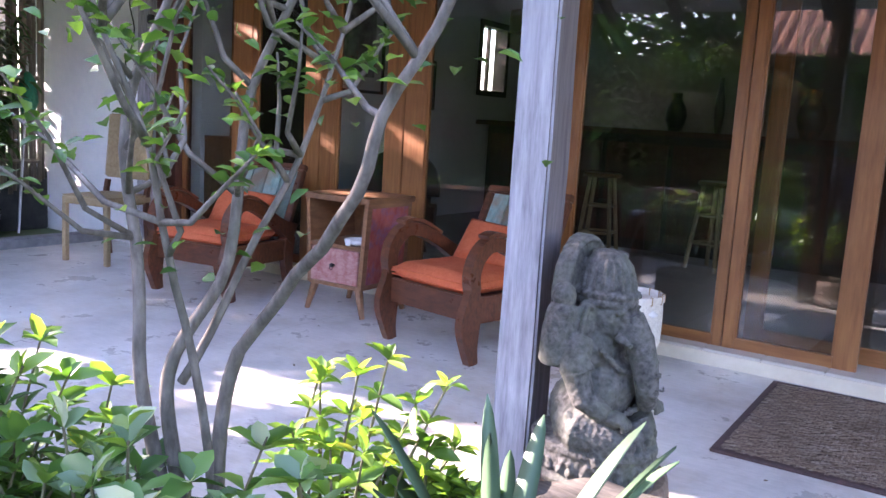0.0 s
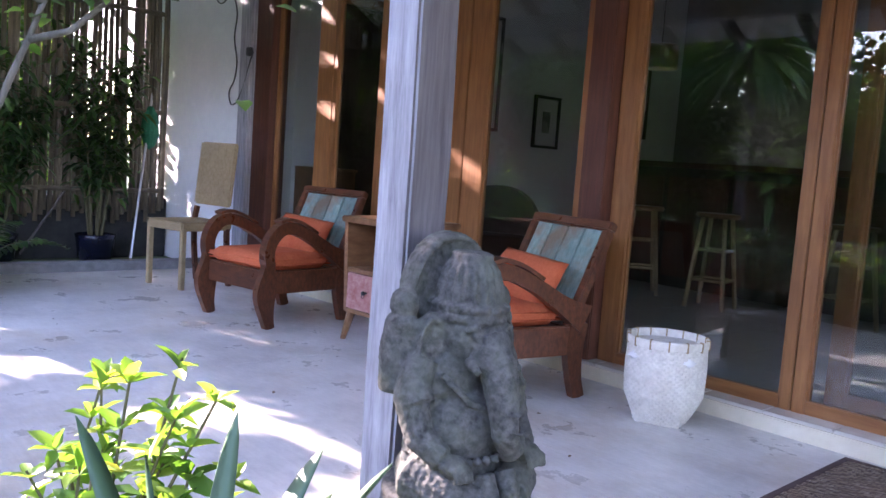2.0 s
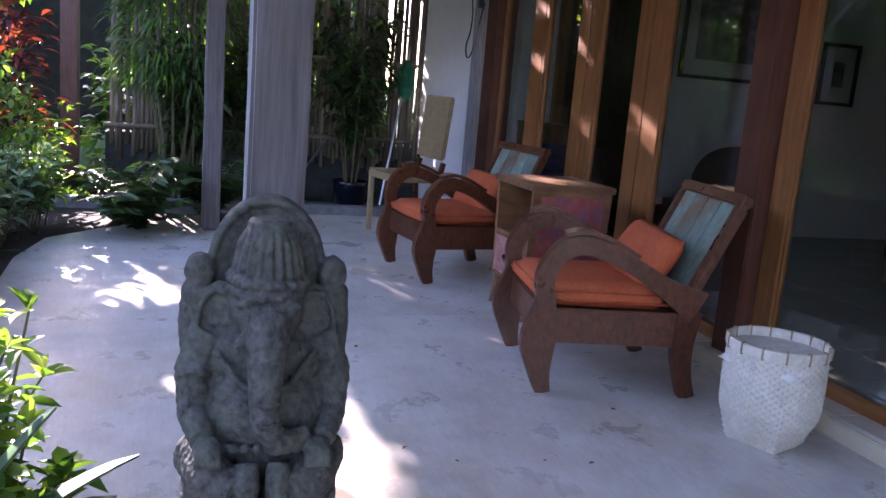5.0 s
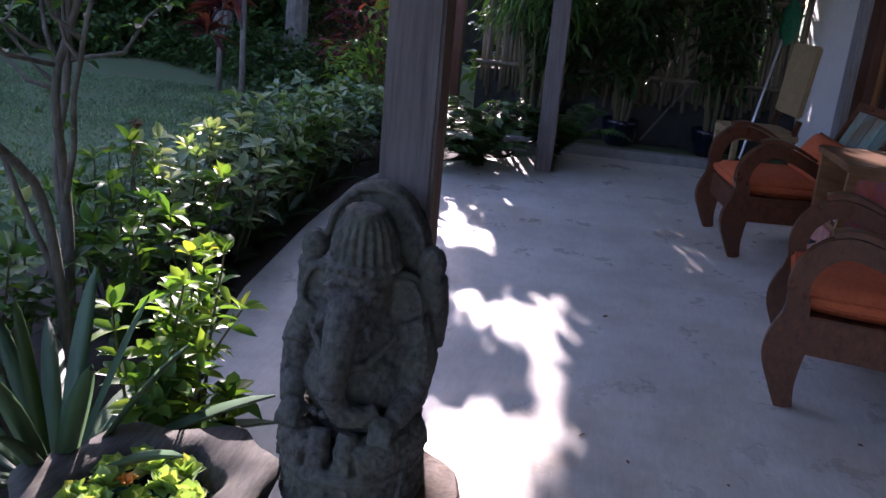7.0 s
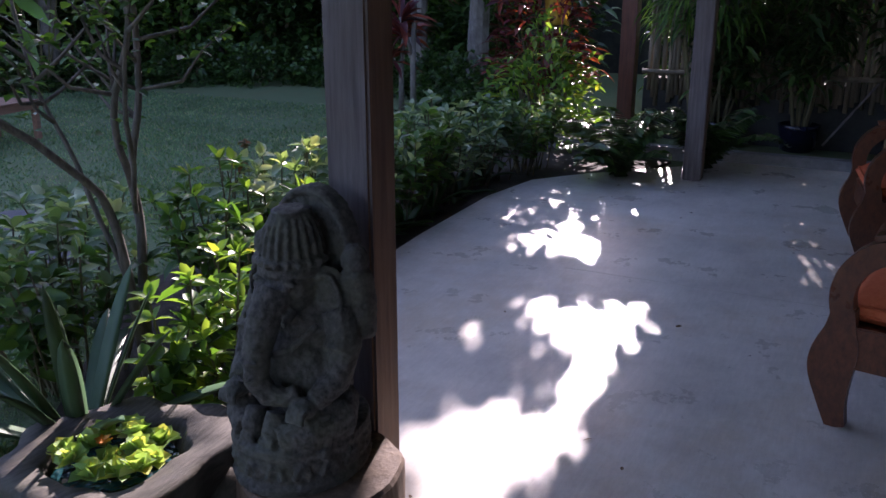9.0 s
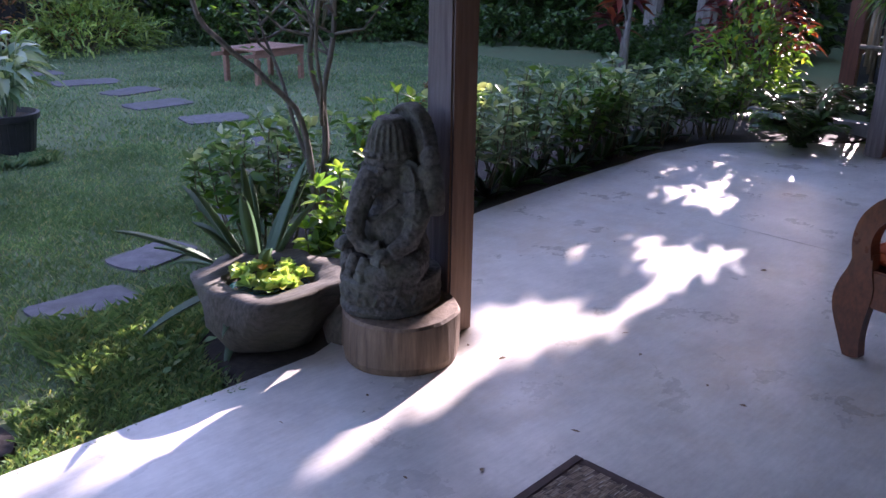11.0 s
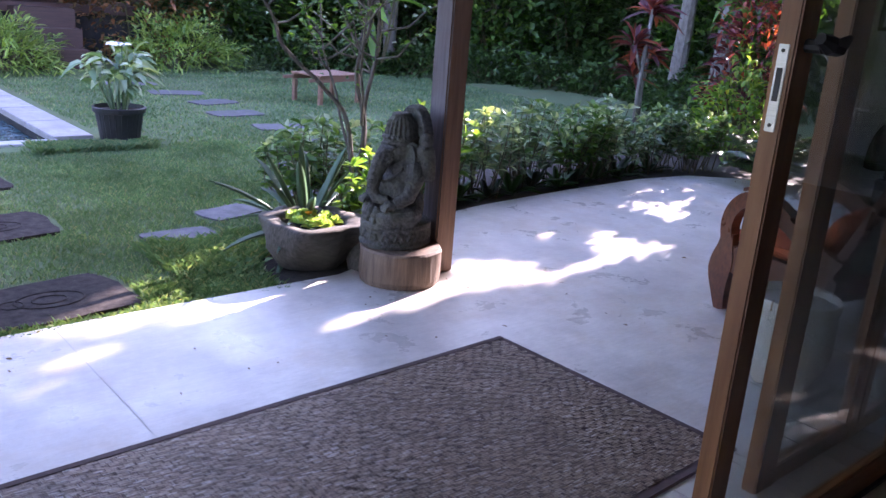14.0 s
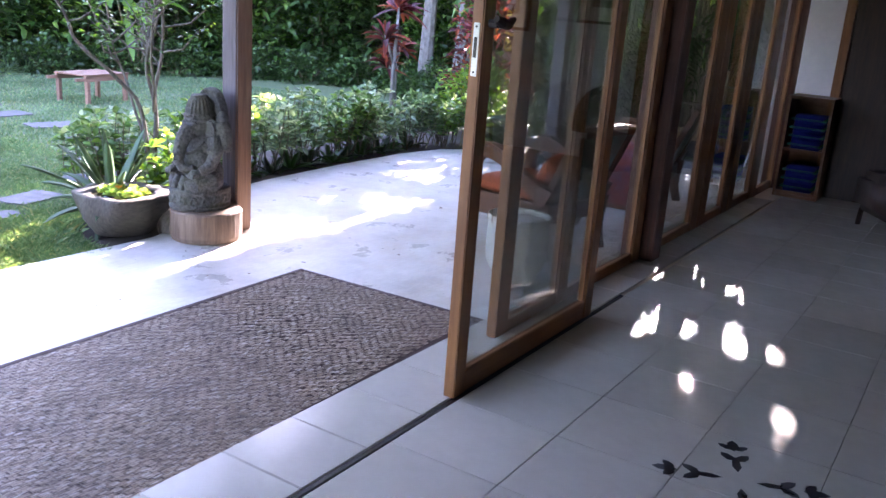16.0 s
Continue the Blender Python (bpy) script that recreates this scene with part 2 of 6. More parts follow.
LEAF_LIGHT = leafy("young_green_leaf", [(0.0, (0.06, 0.15, 0.03)), (0.6, (0.13, 0.25, 0.05)), (0.93, (0.22, 0.33, 0.07)), (1.0, (0.35, 0.36, 0.05))], 0.4, 0.45)
LEAF_LIME = leafy("lime_palm_leaf", [(0.0, (0.10, 0.19, 0.05)), (0.6, (0.20, 0.31, 0.08)), (1.0, (0.34, 0.44, 0.13))], 0.45, 0.3)
LEAF_DARK = leafy("dark_hedge_leaf", [(0.0, (0.012, 0.035, 0.010)), (0.7, (0.035, 0.085, 0.022)), (1.0, (0.07, 0.14, 0.04))], 0.35, 0.25)
LEAF_PALE = leafy("variegated_leaf", [(0.0, (0.07, 0.14, 0.07)), (0.5, (0.16, 0.25, 0.15)), (1.0, (0.42, 0.48, 0.36))])
LEAF_BLUE = leafy("grey_green_leaf", [(0.0, (0.035, 0.085, 0.04)), (0.6, (0.09, 0.16, 0.085)), (1.0, (0.2, 0.28, 0.17))])
LEAF_RED = leafy("red_leaf", [(0.0, (0.045, 0.012, 0.016)), (0.6, (0.12, 0.02, 0.03)), (1.0, (0.30, 0.07, 0.04))])
LEAF_BRONZE = leafy("bronze_leaf", [(0.0, (0.05, 0.06, 0.025)), (0.5, (0.14, 0.09, 0.04)), (1.0, (0.30, 0.12, 0.06))])
AGAVE = leafy("agave_blade", [(0.0, (0.05, 0.10, 0.05)), (1.0, (0.11, 0.19, 0.10))], 0.45, 0.08)
LETTUCE = leafy("water_lettuce_leaf", [(0.0, (0.22, 0.38, 0.13)), (0.8, (0.36, 0.50, 0.22)), (1.0, (0.52, 0.52, 0.14))], 0.6, 0.35)


def water_mat():
    m, nt, nodes, links, p = shader("pool_water")
    p.inputs["Base Color"].default_value = (0.016, 0.062, 0.072, 1)
    p.inputs["Roughness"].default_value = 0.03
    p.inputs["Specular IOR Level"].default_value = 0.6
    tc = nodes.new("ShaderNodeTexCoord")
    bn = nodes.new("ShaderNodeBump")
    bn.inputs["Strength"].default_value, bn.inputs["Distance"].default_value = 1.0, 0.12
    links.new(noise_node(nt, tc.outputs["Object"], 4.5, 4), bn.inputs["Height"])
    links.new(bn.outputs[0], p.inputs["Normal"])
    return m


WATER = water_mat()


# ---- mesh helpers ----
def put(bm, name, material, smooth=False):
    me = bpy.data.meshes.new(name)
    bmesh.ops.recalc_face_normals(bm, faces=bm.faces)
    bm.to_mesh(me)
    bm.free()
    me.materials.append(material)
    if smooth:
        me.polygons.foreach_set("use_smooth", [True] * len(me.polygons))
    return me


def part(name, bm, material, parent=None, label="", smooth=False):
    ob = new(name, put(bm, name, material, smooth))
    ob.parent = parent
    if label:
        ob["label"] = label
    return ob


def thing(name, label, category, x=0, y=0, z=0, rz=0, group="", kind=""):
    ob = new(name)
    ob.matrix_basis = pose(x, y, z, 0, 0, rz)
    ob.empty_display_size = 0.1
    return tagged(ob, label, category, group, kind)


def structure(name, bm, material, label, category, smooth=False):
    return tagged(new(name, put(bm, name, material, smooth)), label, category, kind="structure")


def box(bm, x0, x1, y0, y1, z0, z1, bevel=0.0, m=None):
    r = bmesh.ops.create_cube(bm, size=1)
    vs = r["verts"]
    bmesh.ops.scale(bm, vec=(x1 - x0, y1 - y0, z1 - z0), verts=vs)
    bmesh.ops.translate(bm, vec=((x0 + x1) / 2, (y0 + y1) / 2, (z0 + z1) / 2), verts=vs)
    if bevel:
        es = list({e for v in vs for e in v.link_edges})
        out = bmesh.ops.bevel(bm, geom=es, offset=bevel, segments=2, affect="EDGES", clamp_overlap=True)
        vs = list({v for f in out["faces"] for v in f.verts} | {v for v in vs if v.is_valid})
    if m is not None:
        bmesh.ops.transform(bm, matrix=m, verts=vs)
    return bm


def boxed(*a, **k):
    return box(bmesh.new(), *a, **k)


def tube(bm, pts, radii, n=8, cap=True, squash=1.0):
    """A bent, tapering round bar through pts."""
    pts = [Vector(p) for p in pts]
    rings = []
    side = None
    for i, p in enumerate(pts):
        d = (pts[min(i + 1, len(pts) - 1)] - pts[max(i - 1, 0)]).normalized()
        if side is None:
            side = d.orthogonal().normalized()
        side = (side - d * side.dot(d)).normalized()
        up = d.cross(side)
        r = radii[i] if isinstance(radii, (list, tuple)) else radii
        rings.append([bm.verts.new(p + side * (math.cos(a) * r) + up * (math.sin(a) * r * squash)) for a in (2 * math.pi * k / n for k in range(n))])
    for a, b in zip(rings, rings[1:]):
        for k in range(n):
            bm.faces.new((a[k], a[(k + 1) % n], b[(k + 1) % n], b[k]))
    if cap:
        bm.faces.new(rings[0][::-1])
        bm.faces.new(rings[-1])
    return bm


def tubed(*a, **k):
    return tube(bmesh.new(), *a, **k)


def lathe(bm, profile, n=24, x=0, y=0, wobble=0.0, square=0.0):
    """A turned body: profile of (radius, z)."""
    rings = []
    for r, z in profile:
        ring = []
        for k in range(n):
            a = 2 * math.pi * k / n
            q = r * (1 + wobble * noise.noise((math.cos(a) * 2, math.sin(a) * 2, z * 6)))
            if square:
                c = max(abs(math.cos(a)), abs(math.sin(a)))
                q *= (1 - square) + square * 0.9 / c
            ring.append(bm.verts.new((x + q * math.cos(a), y + q * math.sin(a), z)))
        rings.append(ring)
    for a, b in zip(rings, rings[1:]):
        for k in range(n):
            bm.faces.new((a[k], a[(k + 1) % n], b[(k + 1) % n], b[k]))
    bm.faces.new(rings[0][::-1])
    bm.faces.new(rings[-1])
    return bm


def lathed(*a, **k):
    return lathe(bmesh.new(), *a, **k)


def slab_of(outline, z0, z1, bm=None):
    """A flat plate with the given outline in plan."""
    bm = bm or bmesh.new()
    lo = [bm.verts.new((x, y, z0)) for x, y in outline]
    hi = [bm.verts.new((x, y, z1)) for x, y in outline]
    bm.faces.new(lo[::-1])
    bm.faces.new(hi)
    n = len(outline)
    for k in range(n):
        bm.faces.new((lo[k], lo[(k + 1) % n], hi[(k + 1) % n], hi[k]))
    return bm


def plate(outline, axis, c0, c1, bm=None):
    """A plate whose outline lies in a plane across axis x or y: outline of (along, z)."""
    bm = bm or bmesh.new()
    pt = (lambda u, z, c: (c, u, z)) if axis == "x" else (lambda u, z, c: (u, c, z))
    lo = [bm.verts.new(pt(u, z, c0)) for u, z in outline]
    hi = [bm.verts.new(pt(u, z, c1)) for u, z in outline]
    bm.faces.new(lo[::-1])
    bm.faces.new(hi)
    n = len(outline)
    for k in range(n):
        bm.faces.new((lo[k], lo[(k + 1) % n], hi[(k + 1) % n], hi[k]))
    return bm


def ball(bm, c, r, seg=12, m=None):
    out = bmesh.ops.create_uvsphere(bm, u_segments=seg, v_segments=max(6, seg * 2 // 3), radius=1)
    vs = out["verts"]
    bmesh.ops.scale(bm, vec=r if isinstance(r, tuple) else (r, r, r), verts=vs)
    if m is not None:
        bmesh.ops.transform(bm, matrix=m, verts=vs)
    bmesh.ops.translate(bm, vec=c, verts=vs)
    return bm


def fast_mesh(name, verts, faces, material, smooth=True):
    """A mesh from arrays: verts (n,3), faces (m,k) of one size."""
    me = bpy.data.meshes.new(name)
    verts, faces = np.asarray(verts, dtype=np.float32), np.asarray(faces, dtype=np.int32)
    k = faces.shape[1]
    me.vertices.add(len(verts))
    me.vertices.foreach_set("co", verts.ravel())
    me.loops.add(faces.size)
    me.loops.foreach_set("vertex_index", faces.ravel())
    me.polygons.add(len(faces))
    me.polygons.foreach_set("loop_start", np.arange(0, faces.size, k, dtype=np.int32))
    me.polygons.foreach_set("use_smooth", np.full(len(faces), smooth))
    me.update(calc_edges=True)
    me.materials.append(material)
    return me


RNG = np.random.default_rng(7)


def unit(v):
    return v / np.maximum(np.linalg.norm(v, axis=-1, keepdims=True), 1e-6)


def leaf_mesh(name, base, way, length, width, material, droop=0.3, fold=0.25, tip=0.0):
    """Many folded, drooping leaves: each two quads to either side of a bent midrib. base, way: (n,3); length, width: (n,)."""
    base, way = np.asarray(base, float), unit(np.asarray(way, float))
    n = len(base)
    length, width = np.broadcast_to(length, n)[:, None], np.broadcast_to(width, n)[:, None]
    side = np.cross(way, np.array([0, 0, 1.0])) + RNG.normal(0, 0.35, (n, 3))
    side = unit(side - way * (side * way).sum(1, keepdims=True))
    up = np.cross(side, way)
    down = np.array([0, 0, -1.0])
    v = np.empty((n, 8, 3))
    def along(f):
        return base + way * length * f + down * length * droop * f * f
    v[:, 0] = base
    v[:, 1] = along(0.36)
    v[:, 2] = along(0.72)
    v[:, 3] = along(1.0)
    for k, (f, w) in enumerate(((0.36, 0.5), (0.72, 0.40 - tip))):
        lift = up * width * fold
        v[:, 4 + k] = along(f) + side * width * w + lift * w * 2
        v[:, 6 + k] = along(f) - side * width * w + lift * w * 2
    tris = np.array([[0, 1, 4], [1, 2, 5], [1, 5, 4], [2, 3, 5], [0, 6, 1], [1, 6, 7], [1, 7, 2], [2, 7, 3]])
    f = (np.arange(n)[:, None, None] * 8 + tris[None]).reshape(-1, 3)
    return fast_mesh(name, v.reshape(-1, 3), f, material)


def leaves(name, parent, *a, **k):
    ob = new(name, leaf_mesh(name, *a, **k))
    ob.parent = parent
    return ob


# ---- house and terrace ----
GLASS_Y = 4.20
EDGE = [(6.0, 1.80), (-0.35, 1.77), (-0.62, 1.68), (-0.9, 1.45), (-1.2, 1.22), (-1.55, 1.08), (-2.1, 0.98), (-3.1, 0.90), (-4.1, 0.87), (-4.7, 0.96), (-5.1, 1.26), (-5.45, 1.62), (-5.8, 1.95), (-6.35, 2.15)]
terrace = structure("floor_terrace", slab_of(EDGE + [(-6.35, 4.045), (6.0, 4.045)], -0.25, 0.0), CONCRETE, "pale polished concrete terrace floor with faint stains", "floor")
bm = bmesh.new()
for x in (-2.9, 1.06):
    box(bm, x - 0.002, x + 0.002, 1.83, 4.04, 0.0005, 0.0012)
structure("trim_floor_joint", bm, GROUT, "thin joint line in the concrete terrace floor", "joint")
structure("trim_step", boxed(-5.6, 6.0, 4.05, 4.40, -0.1, 0.066, 0.006), PLINTH, "low cream rendered step along the glass front", "step")
floor_in = structure("floor_house", boxed(-5.2, 6.0, 4.41, 9.8, -0.1, 0.068), GROUT, "cream tiled floor inside the house", "floor")
structure("trim_door_track", boxed(-1.2, 6.0, 4.398, 4.414, 0.05, 0.079), BLACKIRON, "dark sliding door track in the floor", "track")
structure("kerb", boxed(-6.15, -6.01, 0.6, 4.06, -0.1, 0.075, 0.012), KERB, "grey cement kerb at the end of the terrace", "kerb")

# outer white wall past the glass, end wall and the room behind
structure("wall_outer", boxed(-7.35, -5.72, 4.09, 4.31, -0.1, 3.3, 0.01), WHITE, "white plastered outer wall with stains", "wall")
bm = boxed(-5.4, -5.2, 4.3, 8.45, -0.1, 3.85)
box(bm, -5.4, -5.2, 9.15, 9.8, -0.1, 3.85)
box(bm, -5.4, -5.2, 8.45, 9.15, -0.1, 1.5)
box(bm, -5.4, -5.2, 8.45, 9.15, 2.4, 3.85)
structure("wall_west", bm, WHITE, "white plastered end wall of the living room", "wall")
# white plaster toned down to grey-brown: the room's dimness put into the colour
INNERWALL = surf("shaded_white_plaster", (0.20, 0.18, 0.16), (0.28, 0.255, 0.23), 14, (1, 1, 1), 0.85, 0.06, (0.15, 0.13, 0.11), 1.3, 0.4)
structure("wall_north", boxed(-5.4, 6.2, 9.8, 10.0, -0.1, 3.85), INNERWALL, "white plastered back wall of the living room, shaded grey-brown in its colour", "wall")
structure("wall_east", boxed(6.0, 6.2, 4.3, 9.8, -0.1, 3.85), WHITE, "white plastered side wall of the living room", "wall")
structure("wall_over_glass", boxed(-5.7, 6.2, 4.12, 4.3, 2.62, 3.87), WHITE, "white plastered wall band above the glass front", "wall")
structure("beam_lintel", boxed(-5.7, 6.2, 4.1, 4.32, 2.45, 2.62, 0.01), TEAK_X, "long teak lintel beam above the glass", "beam")


def facade_post(name, x0, x1, y0, y1, mat, label, z0=0.066, z1=2.45):
    return structure(name, boxed(x0, x1, y0, y1, z0, z1, 0.006), mat, label, "post")


facade_post("post_grey", -5.715, -5.545, 4.07, 4.26, GREYWOOD, "weathered grey timber post against the white wall", -0.05)
facade_post("post_brown", -5.54, -5.285, 4.12, 4.28, DARKPOST, "dark brown timber post at the end of the glass")
facade_post("post_red", -2.07, -1.92, 4.1, 4.3, DARKPOST, "thick dark red-brown timber post between the glass panels")

# glass fronts: frames with stiles, rails and one pane each
def glazed(name, x0, x1, y, stile_l, stile_r, z0, z1, label, rail=0.075, depth=0.046, handle=None):
    w = thing(name, label, "window", kind="structure")
    a, b = y - depth / 2, y + depth / 2
    part("stile", boxed(x0, x0 + stile_l, a, b, z0, z1, 0.004), TEAK, w)
    part("stile", boxed(x1 - stile_r, x1, a, b, z0, z1, 0.004), TEAK, w)
    part("bottom_rail", boxed(x0 + stile_l, x1 - stile_r, a + 0.004, b - 0.004, z0, z0 + rail, 0.004), TEAK_X, w)
    part("top_rail", boxed(x0 + stile_l, x1 - stile_r, a + 0.004, b - 0.004, z1 - rail, z1, 0.004), TEAK_X, w)
    pane = part("pane", boxed(x0 + stile_l - 0.01, x1 - stile_r + 0.01, y - 0.003, y + 0.003, z0 + rail - 0.01, z1 - rail + 0.01), GLASS, w, "clear reflecting glass pane")
    pane.visible_shadow = False
    bm = bmesh.new()
    for x in (x0 + stile_l, x1 - stile_r - 0.012):
        box(bm, x, x + 0.012, a + 0.01, b - 0.01, z0 + rail, z1 - rail)
    part("glazing_bead", bm, TEAK, w)
    return w


SILL = 0.066
glazed("window_1", -5.28, -4.50, GLASS_Y, 0.03, 0.20, SILL, 2.45, "tall glass panel in a teak frame beside the end post")
glazed("window_2", -4.495, -3.80, GLASS_Y, 0.05, 0.15, SILL, 2.45, "tall glass door panel in an orange-brown teak frame")
glazed("window_3", -3.795, -3.06, GLASS_Y, 0.15, 0.15, SILL, 2.45, "tall glass door panel in an orange-brown teak frame")
glazed("window_4", -3.055, -2.075, GLASS_Y, 0.175, 0.085, SILL, 2.45, "tall glass panel in a teak frame behind the armchair")
glazed("window_5", -1.915, -0.865, GLASS_Y, 0.115, 0.05, SILL, 2.45, "wide glass panel in a teak frame behind the basket")
glazed("window_6", -0.86, -0.20, GLASS_Y, 0.06, 0.11, SILL, 2.45, "glass panel in a teak frame at the doorway")
leaf = glazed("door_1", -0.80, 0.42, 4.385, 0.085, 0.075, 0.078, 2.40, "open sliding glass door leaf in a teak frame", 0.09, 0.045)
lock = part("lock_plate", boxed(0.4205, 0.4235, 4.374, 4.396, 1.23, 1.40, 0.001), STEEL, leaf, "steel lock plate with a slot")
part("lock_slot", boxed(0.4237, 0.4247, 4.379, 4.391, 1.29, 1.355), BLACKIRON, lock)
for z in (1.243, 1.388):
    part("screw", tubed([(0.4235, 4.385, z), (0.4255, 4.385, z)], 0.004, 8), BLACKIRON, lock)
bm = tubed([(0.38, 4.408, 1.40), (0.38, 4.44, 1.40)], 0.014, 10)
tube(bm, [(0.40, 4.442, 1.415), (0.37, 4.446, 1.405), (0.33, 4.446, 1.40), (0.28, 4.442, 1.418)], [0.012, 0.02, 0.018, 0.008], 8)
part("handle", bm, BLACKIRON, leaf, "dark curved door handle")
glazed("door_2", 2.1, 3.2, 4.385, 0.075, 0.085, 0.078, 2.40, "open sliding glass door leaf in a teak frame", 0.09, 0.045)
structure("wall_south", boxed(3.21, 6.0, 4.12, 4.3, 0.066, 2.45), WHITE, "white plastered wall beside the sliding doors", "wall")
facade_post("jamb_east", 3.1, 3.2, 4.15, 4.25, TEAK, "teak door jamb")

# roof over the terrace and the house
def roof_z(y):
    return 2.25 + (y - 1.2) * 0.58 if y < 7.0 else 2.25 + 5.8 * 0.58 - (y - 7.0) * 0.58


for nm, y0, y1 in (("ceiling_terrace", 1.2, 7.0), ("ceiling_back", 7.0, 10.3)):
    bm = bmesh.new()
    q = [bm.verts.new((x, y, roof_z(y) + dz)) for dz in (0, 0.05) for x, y in ((-7.4, y0), (7.0, y0), (7.0, y1), (-7.4, y1))]
    for f in ((0, 3, 2, 1), (4, 5, 6, 7), (0, 1, 5, 4), (1, 2, 6, 5), (2, 3, 7, 6), (3, 0, 4, 7)):
        bm.faces.new([q[i] for i in f])
    structure(nm, bm, WHITE, "white boarded roof underside between rafters", "ceiling")
bm = bmesh.new()
for k in range(23):
    x = -7.3 + k * 0.62
    for y0, y1 in ((1.22, 7.0), (7.0, 10.2)):
        a, b = Vector((x, y0, roof_z(y0) - 0.06)), Vector((x, y1, roof_z(y1) - 0.06))
        vs = [bm.verts.new(p + Vector((dx, 0, dz))) for p in (a, b) for dx in (-0.03, 0.03) for dz in (-0.05, 0.055)]
        for f in ((0, 1, 3, 2), (4, 6, 7, 5), (0, 4, 5, 1), (2, 3, 7, 6), (0, 2, 6, 4), (1, 5, 7, 3)):
            bm.faces.new([vs[i] for i in f])
structure("beam_rafters", bm, DARKWOOD, "row of dark timber rafters under the roof", "rafters")
bm = bmesh.new()
for r in range(24):
    y = 1.14 + r * 0.25
    z = roof_z(y) + 0.055
    for c in range(51):
        x = -7.42 + c * 0.285
        vs = [bm.verts.new((x + dx, y + dy, z + dy * 0.58 + dz)) for dx, dz in ((0, 0.02), (0.07, 0.035), (0.14, 0.02), (0.21, 0.0), (0.285, 0.02)) for dy in (0, 0.30)]
        for k in range(4):
            bm.faces.new((vs[2 * k], vs[2 * k + 2], vs[2 * k + 3], vs[2 * k + 1]))
tagged(structure("roof_tiles", bm, TERRACOTTA, "rows of clay pantiles on the house roof", "roof"), kind="structure")
structure("beam_eave", boxed(-7.4, 7.0, 1.86, 2.02, 2.28, 2.44, 0.01), GREYWOOD, "weathered grey eave beam on the terrace posts", "beam")

BROWNPOST = surf("house_side_brown_wood", (0.12, 0.06, 0.03), (0.26, 0.145, 0.08), 9, (5, 5, 0.3), 0.6, 0.3, (0.16, 0.12, 0.10), 3.0, 0.4)
DARKGREY = surf("dark_grey_timber", (0.06, 0.05, 0.052), (0.17, 0.15, 0.15), 10, (5, 5, 0.3), 0.7, 0.45, (0.11, 0.08, 0.065), 3.0, 0.5)
# two free posts at the terrace edge
for nm, x0, x1, y0, y1, lean in (("post_near", -0.93, -0.80, 1.875, 2.005, 0.0), ("post_far", -5.30, -5.17, 1.93, 2.06, 0.0)):
    bm = boxed(x0, x1, y0, y1, 0.0, 2.28, 0.008)
    bmesh.ops.subdivide_edges(bm, edges=[e for e in bm.edges if abs(e.verts[0].co.z - e.verts[1].co.z) > 1], cuts=14)
    for v in bm.verts:
        n = noise.noise((v.co.x * 30, v.co.y * 30, v.co.z * 2.3)) * 0.004
        v.co.x += n
        v.co.y += n * 0.7
    ob = structure(nm, bm, GREYWOOD, "square weathered grey timber post with a browner house side and shade-darkened east side", "post", False)
    ob.data.materials.append(BROWNPOST)
    ob.data.materials.append(DARKGREY)
    # brown wood towards the house; the +x face's shade is put in as darker grey
    for f in ob.data.polygons:
        if f.normal.y > 0.7:
            f.material_index = 1
        elif f.normal.x > 0.7:
            f.material_index = 2

for nm, x0, x1 in (("wall_gable_west", -5.4, -5.2), ("wall_gable_east", 6.0, 6.2)):
    structure(nm, plate([(4.12, 3.851), (9.99, 3.851), (9.99, roof_z(9.99) - 0.002), (7.0, roof_z(7.0) - 0.002), (4.12, roof_z(4.12) - 0.002)], "x", x0, x1), WHITE, "white plastered gable under the roof", "wall")
# floor tiles: the step's row and the room's nearest rows
bm_t = boxed(-0.1505, 0.1505, -0.164, 0.164, 0, 0.014, 0.003)
tile_me = put(bm_t, "tile", TILE)
step_ob = bpy.data.objects["trim_step"]
for k in range(30):
    t = new("tile", tile_me)
    t.location, t.parent = (-4.437 + k * 0.305, 4.2285, 0.0665), step_ob
big_me = put(boxed(-0.1991, 0.1991, -0.1991, 0.1991, 0, 0.012, 0.0015), "floor_tile", TILE)
for i in range(21):
    for j in range(8):
        t = new("floor_tile", big_me)
        t.location, t.parent = (-4.98 + i * 0.4, 4.622 + j * 0.4, 0.0685), floor_in
bm = bmesh.new()
for i in range(28):
    for j in range(13):
        if i < 21 and j < 8:
            continue
        x, y = -4.98 + i * 0.4, 4.622 + j * 0.4
        box(bm, x - 0.1975, x + 0.1975, y - 0.1975, y + 0.1975, 0.0685, 0.0805)
far_tiles = part("floor_tile", bm, TILE, floor_in)
far_tiles["kind"] = "stuff"
INLAY = surf("dark_inlay", (0.015, 0.015, 0.02), (0.035, 0.035, 0.045), 20, rough=0.3, bump=0.02)
bm = bmesh.new()
for arm in range(4):
    m = pose(0.30, 5.40, 0.0815, 0, 0, arm * 90 + 20)
    for k, (d, a, l, w) in enumerate(((0.05, 0, 0.10, 0.03), (0.12, 40, 0.07, 0.035), (0.12, -40, 0.07, 0.035), (0.19, 0, 0.08, 0.04), (0.20, 55, 0.06, 0.03), (0.20, -55, 0.06, 0.03))):
        mm = m @ pose(d, 0, 0, 0, 0, a)
        vs = [bm.verts.new(mm @ Vector((l * f, w * s, 0))) for f, s in ((0, 0), (0.35, 0.5), (0.75, 0.4), (1, 0), (0.75, -0.4), (0.35, -0.5))]
        bm.faces.new(vs)
structure("trim_floor_inlay", bm, INLAY, "dark leaf-pattern inlay in the tiled floor", "inlay")


